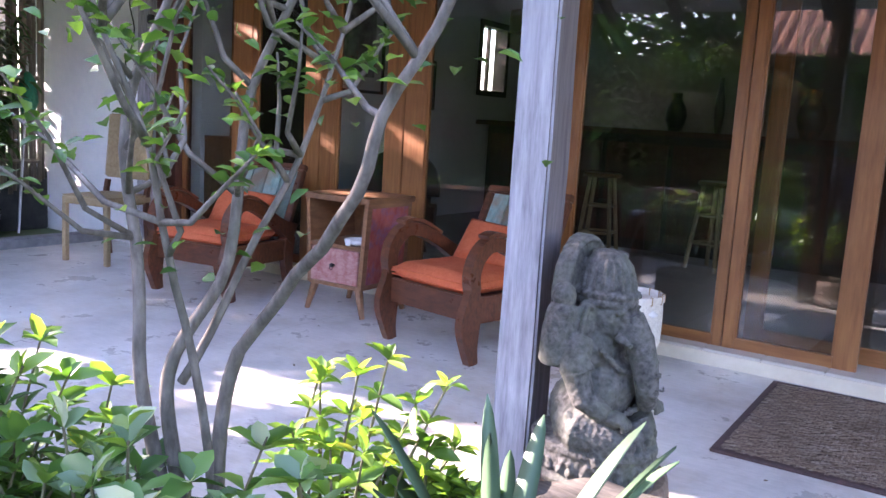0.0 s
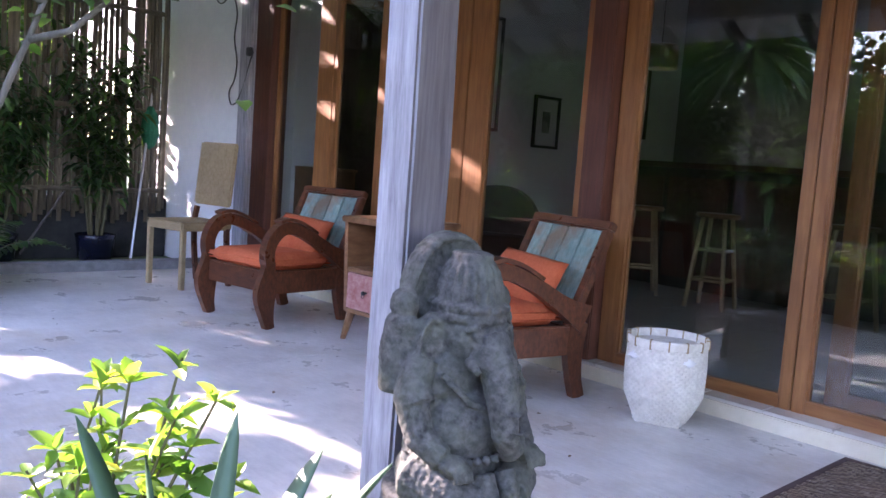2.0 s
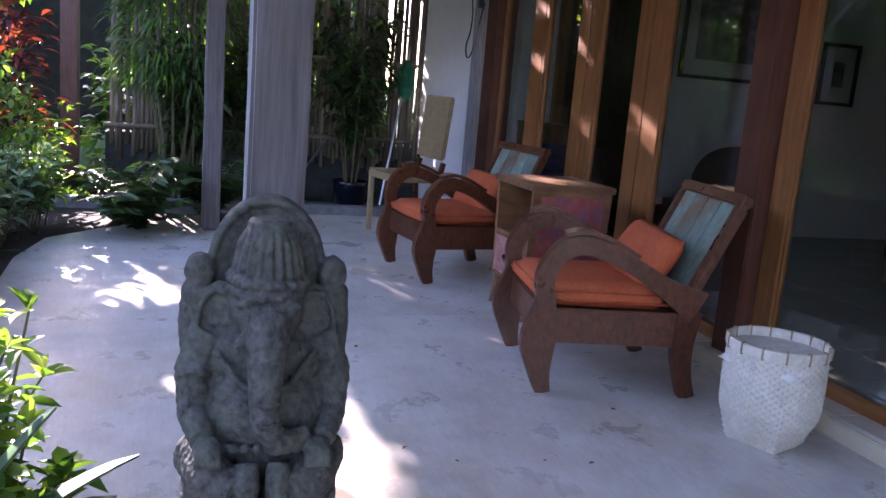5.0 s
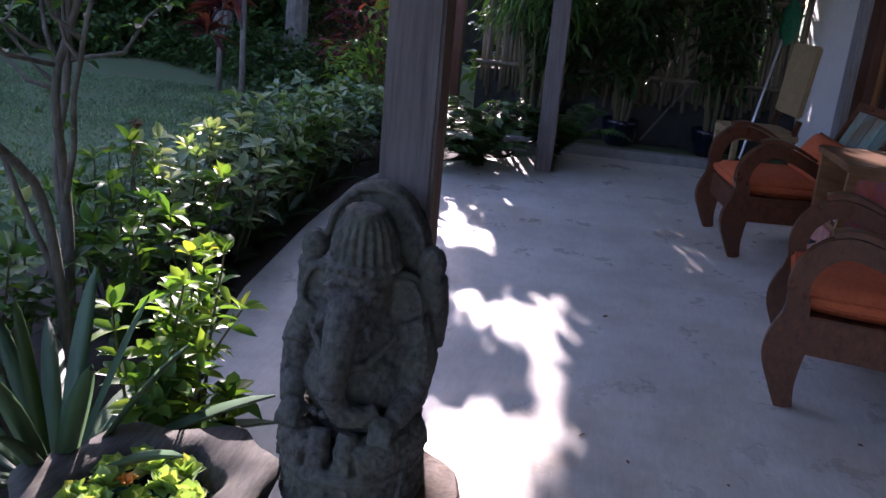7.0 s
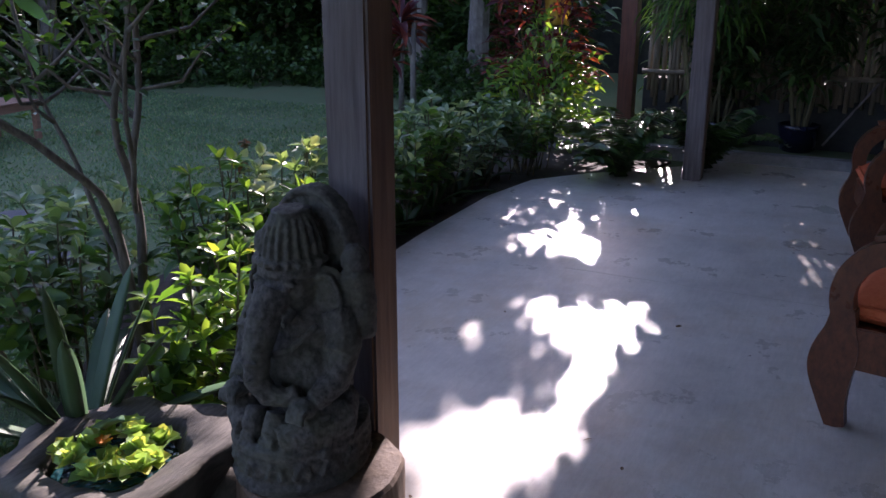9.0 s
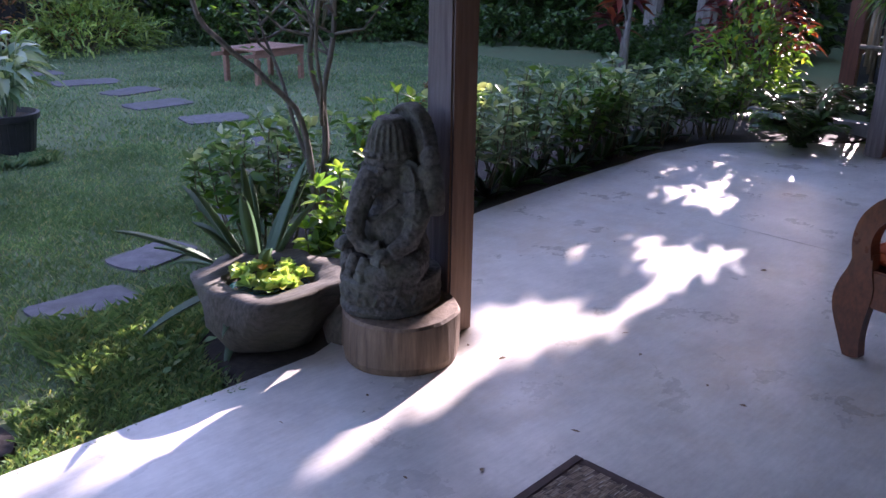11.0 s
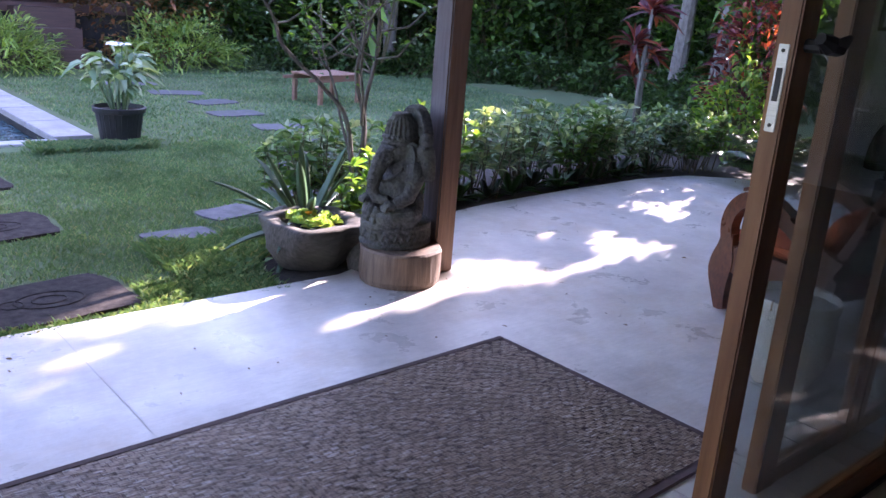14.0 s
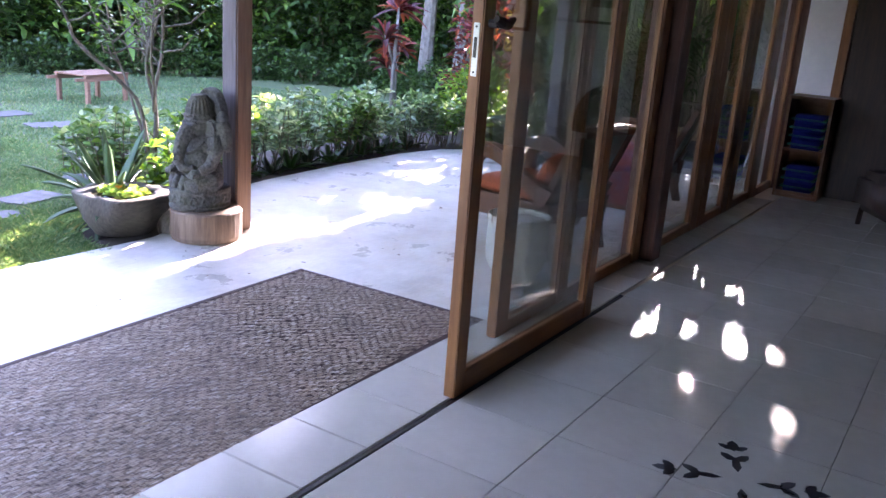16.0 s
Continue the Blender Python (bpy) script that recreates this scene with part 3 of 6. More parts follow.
# ---- furniture on the terrace ----
def ribbon(line):
    """The outline of a plank that follows a line of (u, z, width)."""
    left, right = [], []
    n = len(line)
    for i, (u, z, w) in enumerate(line):
        a, b = line[max(i - 1, 0)], line[min(i + 1, n - 1)]
        du, dz = b[0] - a[0], b[1] - a[1]
        l = math.hypot(du, dz)
        left.append((u - dz / l * w / 2, z + du / l * w / 2))
        right.append((u + dz / l * w / 2, z - du / l * w / 2))
    return left + right[::-1]


def smooth_line(line, per=4):
    out = []
    n = len(line)
    for i in range(n - 1):
        p0, p1, p2, p3 = (line[min(max(i + k, 0), n - 1)] for k in (-1, 0, 1, 2))
        for s in range(per):
            t = s / per
            out.append(tuple(0.5 * (2 * b + (c - a) * t + (2 * a - 5 * b + 4 * c - d) * t * t + (3 * b - a - 3 * c + d) * t ** 3) for a, b, c, d in zip(p0, p1, p2, p3)))
    return out + [tuple(line[-1])]


def plank(line, c0, c1, per=4):
    bm = plate(ribbon(smooth_line(line, per)), "x", c0, c1)
    return bm


def cushion(bm, w, d, h, puff=0.5, n=10):
    """A filled cushion centred at the origin."""
    grid = {}
    for s in (1, -1):
        for i in range(n + 1):
            for j in range(n + 1):
                u, v = i / n * 2 - 1, j / n * 2 - 1
                e = (1 - abs(u) ** 6) * (1 - abs(v) ** 6)
                z = s * h / 2 * ((1 - puff) * min(1, e * 4) ** 0.5 + puff * ((1 - u * u) * (1 - v * v)) ** 0.5 if e > 0 else 0)
                z += noise.noise((u * 2, v * 2, s * 3)) * h * 0.05 * e
                key = (i, j, s if e > 0 else 0)
                if key not in grid:
                    grid[key] = bm.verts.new((u * w / 2, v * d / 2, z))
    def g(i, j, s):
        return grid.get((i, j, s)) or grid[(i, j, 0)]
    for s in (1, -1):
        for i in range(n):
            for j in range(n):
                q = [g(i, j, s), g(i + 1, j, s), g(i + 1, j + 1, s), g(i, j + 1, s)]
                bm.faces.new(q if s > 0 else q[::-1])
    return bm


def armchair(x, y, rz, label):
    c = thing("armchair", label, "armchair", x, y, 0, rz, "pair of terrace armchairs")
    for s in (-1, 1):
        x0, x1 = (s * 0.30 - 0.022, s * 0.30 + 0.022)
        leg = plank([(0.035, 0.0, 0.058), (0.012, 0.08, 0.085), (-0.005, 0.19, 0.135), (0.005, 0.27, 0.13), (0.01, 0.335, 0.09), (0.012, 0.40, 0.07)], x0, x1)
        part("front_leg", leg, CHAIRWOOD, c, smooth=False)
        arm = plank([(0.012, 0.375, 0.068), (0.0, 0.45, 0.07), (0.025, 0.53, 0.073), (0.095, 0.592, 0.074), (0.19, 0.592, 0.07), (0.34, 0.53, 0.066), (0.50, 0.44, 0.085), (0.63, 0.375, 0.14)], x0 - 0.008, x1 + 0.008)
        arm_ob = part("armrest", arm, CHAIRWOOD, c)
        part("arm_cap", plank([(0.07, 0.637, 0.018), (0.14, 0.652, 0.02), (0.24, 0.628, 0.018), (0.36, 0.567, 0.016)], x0 - 0.014, x1 + 0.014), CHAIRWOOD, arm_ob, "raised darker cap on the arm")
        part("back_leg", plank([(0.63, 0.0, 0.065), (0.60, 0.10, 0.07), (0.585, 0.22, 0.09), (0.60, 0.36, 0.10)], x0, x1), CHAIRWOOD, c)
        part("side_rail", boxed(s * 0.30 - 0.016, s * 0.30 + 0.016, 0.03, 0.60, 0.205, 0.345, 0.006), CHAIRWOOD, c)
    part("front_rail", boxed(-0.278, 0.278, 0.0, 0.035, 0.215, 0.345, 0.006), CHAIRWOOD, c)
    part("back_rail", boxed(-0.278, 0.278, 0.56, 0.60, 0.22, 0.33, 0.005), CHAIRWOOD, c)
    part("seat", boxed(-0.28, 0.28, 0.036, 0.558, 0.30, 0.325), CHAIRWOOD, c)
    tilt = pose(0, 0.575, 0.345, -24)
    for s in (-1, 1):
        part("back_stile", boxed(s * 0.275 - 0.025, s * 0.275 + 0.025, -0.022, 0.022, -0.05, 0.475, 0.006, tilt), CHAIRWOOD, c)
    part("back_top_rail", boxed(-0.30, 0.30, -0.024, 0.024, 0.476, 0.525, 0.008, tilt), CHAIRWOOD, c)
    for k in range(4):
        u = -0.245 + k * 0.1235
        part("back_board", boxed(u, u + 0.119, -0.012, 0.010, 0.0, 0.475, 0.003, tilt), TEALBOARD, c, "worn teal painted board")
    bm = bmesh.new()
    cushion(bm, 0.56, 0.56, 0.115, 0.25)
    bmesh.ops.translate(bm, vec=(0, 0.265, 0.385), verts=bm.verts)
    pad = part("seat_cushion", bm, ORANGE, c, "flat orange canvas seat cushion", True)
    bm = bmesh.new()
    for z in (0.368, 0.402):
        tube(bm, [(-0.27, 0.0, z), (0.27, 0.0, z), (0.27, 0.53, z), (-0.27, 0.53, z), (-0.27, 0.0, z)], 0.005, 6)
    part("piping", bm, ORANGE, pad, smooth=True)
    bm = bmesh.new()
    cushion(bm, 0.47, 0.27, 0.14, 0.75)
    bmesh.ops.transform(bm, matrix=pose(0.0, 0.495, 0.52, 58, 3, 2), verts=bm.verts)
    part("back_pillow", bm, ORANGE, c, "soft orange canvas back pillow", True)
    return c


armchair(-2.085, 3.15, -10.5, "brown reclaimed-wood armchair with orange cushions beside the basket")
armchair(-3.864, 3.105, 7.4, "brown reclaimed-wood armchair with orange cushions beside the side table")


def side_table():
    t = thing("side_table", "tapered brown wooden side table with open shelf and pink drawer", "side table", -2.955, 3.425, 0, 1.5)
    def flare(z):
        return 0.205 + (z - 0.17) / 0.53 * 0.032
    for s in (-1, 1):
        a, b = flare(0.17), flare(0.680)
        part("side_panel", plate([(s * a, 0.17), (s * b, 0.680), (s * (b - 0.028), 0.680), (s * (a - 0.028), 0.17)], "y", 0.0, 0.44), TABLEWOOD, t)
        bm = plate([(s * (a + 0.002), 0.20), (s * (b + 0.001), 0.655), (s * (b + 0.003), 0.655), (s * (a + 0.004), 0.20)], "y", 0.04, 0.40)
        part("painted_panel", bm, REDPAINT, t, "side panel with worn red and blue paint")
        for yy in (0.03, 0.40):
            part("leg", tubed([(s * 0.165, yy, 0.175), (s * 0.215, yy + (0.02 if yy > 0.2 else -0.015), 0.0)], [0.027, 0.016], 8), TABLEWOOD, t)
    part("top", boxed(-0.25, 0.25, -0.015, 0.455, 0.680, 0.715, 0.005), TABLEWOOD, t)
    part("shelf", boxed(-flare(0.41) + 0.03, flare(0.41) - 0.03, 0.0, 0.43, 0.40, 0.425, 0.003), TABLEWOOD, t)
    part("bottom_board", boxed(-0.195, 0.195, 0.0, 0.43, 0.165, 0.188, 0.003), TABLEWOOD, t)
    part("back_panel", boxed(-0.20, 0.20, 0.425, 0.438, 0.17, 0.680), TABLEWOOD, t)
    d = part("drawer", boxed(-0.178, 0.178, -0.006, 0.39, 0.192, 0.396, 0.004), PINKPAINT, t, "drawer front in flaking pink paint")
    bm = tubed([(0, -0.006, 0.30), (0, -0.022, 0.30)], [0.006, 0.006], 8)
    bmesh.ops.create_uvsphere(bm, u_segments=10, v_segments=8, radius=0.013, matrix=pose(0, -0.028, 0.30))
    k = part("knob", bm, BLACKIRON, d, "small dark metal knob", True)
    tube(bm := bmesh.new(), [(0.012 * math.sin(a), -0.03, 0.285 + 0.012 * math.cos(a)) for a in np.linspace(0, 6.283, 13)], 0.002, 6)
    part("pull_ring", bm, BLACKIRON, d)
    return t


side_table()
tray = thing("ashtray", "white ceramic dish on the side table's shelf", "ashtray", -2.86, 3.52, 0.426)
part("dish", lathed([(0.05, 0.0), (0.075, 0.006), (0.085, 0.03), (0.080, 0.032), (0.068, 0.012), (0.001, 0.010)], 24), CERAMIC, tray, smooth=True)
part("tag", boxed(-0.022, 0.022, -0.092, -0.088, 0.0, 0.04, 0.002), CERAMIC, tray, "small white card")


def cane_chair():
    c = thing("cane_chair", "light tan woven cane dining chair against the white wall", "chair", -5.175, 3.235, 0, 11)
    for s in (-1, 1):
        part("front_leg", boxed(s * 0.215 - 0.02, s * 0.215 + 0.02, 0.0, 0.04, 0, 0.45, 0.004), CANE, c)
        part("back_leg", plank([(0.47, 0, 0.035), (0.44, 0.25, 0.036), (0.43, 0.47, 0.036), (0.455, 0.60, 0.034)], s * 0.215 - 0.017, s * 0.215 + 0.017, 3), CHAIRWOOD, c, "brown stained back leg")
    bm = boxed(-0.235, 0.235, -0.005, 0.47, 0.44, 0.505, 0.012)
    part("seat", bm, CANE, c)
    tilt = pose(0, 0.445, 0.62, -6)
    bm = boxed(-0.225, 0.225, -0.018, 0.018, 0.0, 0.50, 0.012, tilt)
    back = part("backrest", bm, CANE, c, "woven cane back panel")
    bm = bmesh.new()
    for k in range(40):
        z = 0.015 + k * 0.012
        box(bm, -0.222, 0.222, -0.0215, -0.019, z, z + 0.007, 0, tilt)
    for k in range(18):
        x = -0.21 + k * 0.0247
        box(bm, x - 0.003, x + 0.003, -0.0225, -0.019, 0.01, 0.49, 0, tilt)
    part("weave", bm, CANE, back)
    bm = bmesh.new()
    for k in range(36):
        x = -0.225 + k * 0.0127
        box(bm, x, x + 0.008, -0.006, 0.465, 0.504, 0.508)
    part("seat_weave", bm, CANE, c)
    c.scale = (0.92, 0.95, 0.97)
    return c


cane_chair()


def basket(x, y):
    b = thing("basket", "whitewashed woven bamboo basket by the glass", "basket", x, y, 0, 22)
    def rad(a, z):
        f = min(1, z / 0.14)
        sq = 0.86 / max(abs(math.cos(a)), abs(math.sin(a)), 0.72)
        base = 0.128 * sq
        full = 0.178 + 0.018 * math.sin(min(1, z / 0.40) * 2.4)
        return base * (1 - f ** 0.7) + full * f ** 0.7
    bm = bmesh.new()
    n, rows = 48, 20
    rings = [[bm.verts.new((rad(2 * math.pi * k / n, 0.42 * j / rows) * math.cos(2 * math.pi * k / n), rad(2 * math.pi * k / n, 0.42 * j / rows) * math.sin(2 * math.pi * k / n), 0.003 + 0.42 * j / rows)) for k in range(n)] for j in range(rows + 1)]
    for p, q in zip(rings, rings[1:]):
        for k in range(n):
            bm.faces.new((p[k], p[(k + 1) % n], q[(k + 1) % n], q[k]))
    bm.faces.new(rings[0][::-1])
    part("body", bm, BASKET, b)
    bm = bmesh.new()
    for j in range(30):
        z = 0.012 + j * 0.0134
        for k in range(36):
            a = 2 * math.pi * (k + (j % 4) / 4 * 2) / 36
            da = 2 * math.pi / 36 * 0.62
            r0, r1 = rad(a, z) + 0.001, rad(a + da, z) + 0.001
            vs = []
            for f, lift in ((0, 0.0), (0.5, 0.005), (1, 0.0)):
                aa = a + da * f
                for zz in (z, z + 0.011):
                    r = rad(aa, zz) + 0.0015 + lift
                    vs.append(bm.verts.new((r * math.cos(aa), r * math.sin(aa), zz + 0.003)))
            bm.faces.new((vs[0], vs[2], vs[3], vs[1]))
            bm.faces.new((vs[2], vs[4], vs[5], vs[3]))
    w = part("weave", bm, BASKET, b)
    w["kind"] = "stuff"
    rim = part("rim", lathed([(0.196, 0.395), (0.204, 0.397), (0.205, 0.432), (0.200, 0.437), (0.192, 0.432), (0.190, 0.398)], 40), BASKET, b, "split bamboo rim band")
    for k in range(14):
        a = 2 * math.pi * k / 14
        part("rim_binding", boxed(-0.004, 0.004, -0.012, 0.009, 0.390, 0.441, 0.002, pose(0.199 * math.cos(a), 0.199 * math.sin(a), 0, 0, 0, math.degrees(a) - 90)), CANE, rim)
    bm = bmesh.new()
    cushion(bm, 0.33, 0.33, 0.1, 0.6)
    bmesh.ops.translate(bm, vec=(0, 0, 0.34), verts=bm.verts)
    part("liner", bm, CERAMIC, b, "pale cloth inside the basket", True)
    return b


basket(-1.235, 3.755).scale = (0.86, 0.86, 0.865)

# woven mat
mat_th = thing("door_mat", "large brown woven palm mat before the open doorway", "mat", -0.505, 2.82, 0, 1.5)
MW, MD = 2.6, 1.16
part("backing", boxed(0.02, MW - 0.02, 0.02, MD - 0.02, 0.0005, 0.006), MATEDGE, mat_th)
bm = bmesh.new()
for u0, u1, v0, v1 in ((0, MW, 0, 0.032), (0, MW, MD - 0.032, MD), (0, 0.032, 0.033, MD - 0.033), (MW - 0.032, MW, 0.033, MD - 0.033)):
    box(bm, u0, u1, v0, v1, 0.0005, 0.013, 0.004)
part("binding", bm, MATEDGE, mat_th, "dark cloth binding")
bm = bmesh.new()
cell = 0.0175
for i in range(int((MW - 0.07) / cell)):
    for j in range(int((MD - 0.07) / cell)):
        x, y = 0.036 + i * cell, 0.036 + j * cell
        along = (i + abs(j % 12 - 6)) % 3 != 0 if random.random() > 0.06 else random.random() < 0.5
        h = 0.0105 + 0.0035 * random.random()
        for s in range(3):
            if along:
                p = [(x - 0.006, y + s * cell / 3 + 0.001), (x + cell + 0.006, y + s * cell / 3 + 0.001), (x + cell + 0.006, y + (s + 1) * cell / 3 - 0.001), (x - 0.006, y + (s + 1) * cell / 3 - 0.001)]
            else:
                p = [(x + s * cell / 3 + 0.001, y - 0.004), (x + (s + 1) * cell / 3 - 0.001, y - 0.004), (x + (s + 1) * cell / 3 - 0.001, y + cell + 0.004), (x + s * cell / 3 + 0.001, y + cell + 0.004)]
            hh = h + (0.002 if along else 0.0) + random.random() * 0.0015
            bm.faces.new([bm.verts.new((px, py, hh - 0.002 * (k in (0, 3)))) for k, (px, py) in enumerate(p)])


def island_weave():
    m, nt, nodes, links, p = shader("palm_strip")
    geo = nodes.new("ShaderNodeNewGeometry")
    tc = nodes.new("ShaderNodeTexCoord")
    c = ramp(nt, geo.outputs["Random Per Island"], [(0.0, (0.17, 0.11, 0.07)), (0.3, (0.30, 0.21, 0.14)), (0.7, (0.40, 0.295, 0.21)), (0.85, (0.46, 0.36, 0.27)), (0.95, (0.60, 0.52, 0.44)), (1.0, (0.30, 0.19, 0.09))])
    c = mixed(nt, 1.0, c, ramp(nt, noise_node(nt, tc.outputs["Object"], 5, 4), [(0.3, (0.75, 0.75, 0.75)), (0.7, (1.2, 1.2, 1.2))]), "MULTIPLY")
    links.new(c, p.inputs["Base Color"])
    p.inputs["Roughness"].default_value = 0.55
    return m


mw = part("weave", bm, island_weave(), mat_th)
mw["kind"] = "stuff"


# ---- garden ground and pool ----
PX0, PX1, PY0, PY1 = -0.20, 5.2, -9.6, -2.33
FAR = 400
bm = bmesh.new()
xs = [-FAR, -40, -10, -6, -3, PX0, 1, PX1, 12, FAR]
ys = [-FAR, -40, PY0, -7, -4, PY1, 0, 2, 12, FAR]
gv = [[bm.verts.new((x, y, -0.03)) for y in ys] for x in xs]
for i in range(len(xs) - 1):
    for j in range(len(ys) - 1):
        if PX0 <= xs[i] < PX1 and PY0 <= ys[j] < PY1:
            continue
        bm.faces.new((gv[i][j], gv[i + 1][j], gv[i + 1][j + 1], gv[i][j + 1]))
structure("ground", bm, LAWN, "green garden lawn with worn yellowish patches", "lawn")
bm = bmesh.new()
for x0, x1, y0, y1 in ((PX0 - 0.12, PX0, PY0, PY1), (PX1, PX1 + 0.12, PY0, PY1), (PX0, PX1, PY0 - 0.12, PY0), (PX0, PX1, PY1, PY1 + 0.12)):
    box(bm, x0, x1, y0, y1, -1.3, -0.035)
box(bm, PX0, PX1, PY0, PY1, -1.4, -1.3)
structure("pool_shell", bm, DARKWALL, "dark tiled swimming pool shell", "pool")
bm = bmesh.new()
nx, ny = 60, 90
wv = [[bm.verts.new((PX0 + (PX1 - PX0) * i / nx, PY0 + (PY1 - PY0) * j / ny, -0.13 + 0.014 * noise.noise((i * 0.55, j * 0.5, 0)) + 0.006 * noise.noise((i * 1.3, j * 1.2, 4)))) for j in range(ny + 1)] for i in range(nx + 1)]
for i in range(nx):
    for j in range(ny):
        bm.faces.new((wv[i][j], wv[i + 1][j], wv[i + 1][j + 1], wv[i][j + 1]))
structure("water_pool", bm, WATER, "rippling blue-green pool water", "water", True)
COPINGSTONE = surf("pale_coping_stone", (0.26, 0.25, 0.25), (0.42, 0.41, 0.40), 12, rough=0.7, bump=0.3, stain=(0.2, 0.19, 0.18), stain_scale=3, vary=0.15)
coping = thing("pool_coping", "grey stone coping slabs round the pool", "coping", kind="structure")
for k in range(9):
    part("coping_stone", boxed(PX0 - 0.32, PX0 + 0.02, PY1 - 0.02 - (k + 1) * 0.84, PY1 - 0.03 - k * 0.84, -0.06, 0.0, 0.006), COPINGSTONE, coping)
for k in range(7):
    part("coping_stone", boxed(PX0 + k * 0.8, PX0 + k * 0.8 + 0.79, PY1 - 0.02, PY1 + 0.16, -0.06, -0.012, 0.006), COPINGSTONE, coping)
part("coping_stone", boxed(PX0 - 0.42, PX1, PY0 - 0.4, PY0 + 0.02, -0.06, 0.10, 0.006), COPINGSTONE, coping)

# stepping stones: a curved row over the lawn and three large carved slabs
def stone_outline(cx, cy, rx, ry, turn, k, n=30):
    out = []
    for i in range(n):
        a = 2 * math.pi * i / n
        q = 1 / max(abs(math.cos(a)), abs(math.sin(a))) ** 0.92
        q *= 1 + 0.10 * noise.noise((math.cos(a) * 1.6, math.sin(a) * 1.6, k * 3.7))
        u, v = rx * q * math.cos(a), ry * q * math.sin(a)
        out.append((cx + u * math.cos(turn) - v * math.sin(turn), cy + u * math.sin(turn) + v * math.cos(turn)))
    return out


STONES = [(0.05, 0.74, 0.21, 0.14), (-0.45, 0.36, 0.2, 0.13), (-1.2, 0.05, 0.24, 0.16), (-1.75, -0.72, 0.26, 0.17), (-2.25, -1.5, 0.26, 0.18), (-2.44, -2.42, 0.28, 0.18), (-2.4, -3.35, 0.3, 0.18), (-2.53, -4.18, 0.28, 0.17), (-2.43, -5.0, 0.32, 0.2), (-2.2, -5.9, 0.32, 0.18)]
for k, (cx, cy, rx, ry) in enumerate(STONES):
    o = structure("stepping_stone", slab_of(stone_outline(cx, cy, rx, ry, 0.3 * math.sin(k * 2.1), k), -0.08, -0.018), SLATE, "flat grey stepping stone set in the lawn", "paving stone")
CARVED = [(0.97, 1.43, 0.33, 0.26), (0.90, 0.17, 0.31, 0.26), (0.87, -0.97, 0.31, 0.26)]
for k, (cx, cy, rx, ry) in enumerate(CARVED):
    bm = slab_of(stone_outline(cx, cy, rx, ry, 0.1, k + 20), -0.08, -0.012)
    for r in (0.05, 0.10):
        tube(bm, [(cx + r * 1.5 * math.cos(a), cy + r * math.sin(a), -0.012) for a in np.linspace(0, 6.283, 17)], 0.005, 6)
    tube(bm, [(cx + 0.16 + 0.05 * math.cos(a), cy + 0.05 * math.sin(a), -0.012) for a in np.linspace(0, 6.283, 13)], 0.0045, 6)
    structure("carved_slab", bm, surf("dark_carved_stone", (0.016, 0.013, 0.012), (0.062, 0.052, 0.046), 22, rough=0.9, bump=0.6, spec=0.15) if k == 0 else bpy.data.materials["dark_carved_stone"], "dark square carved stone slab set in the lawn", "paving stone")
bm = slab_of([(x, y) for x, y in EDGE[1:12]] + [(-5.9, 1.7), (-6.6, 0.5), (-5.8, -0.3), (-3.5, -0.05), (-1.7, 0.1), (-0.5, 0.95), (-0.05, 1.45), (0.0, 1.805)], -0.06, -0.012)
structure("soil_bed", bm, SOIL, "dark planting bed along the terrace edge", "soil")

# ---- statue on its log ----
log = thing("log_stand", "short round split-log stand on the terrace", "stand", -0.60, 1.96, 0)
part("trunk", lathed([(0.208, 0.0), (0.216, 0.03), (0.212, 0.12), (0.210, 0.172), (0.202, 0.182)], 40, 0, 0, 0.06), LOG, log)
bm = bmesh.new()
ZB = 0.182


def blob(c, r, rx=0, ry=0, rz=0):
    ball(bm, (c[0], c[1], c[2]), r, 14, pose(0, 0, 0, rx, ry, rz))


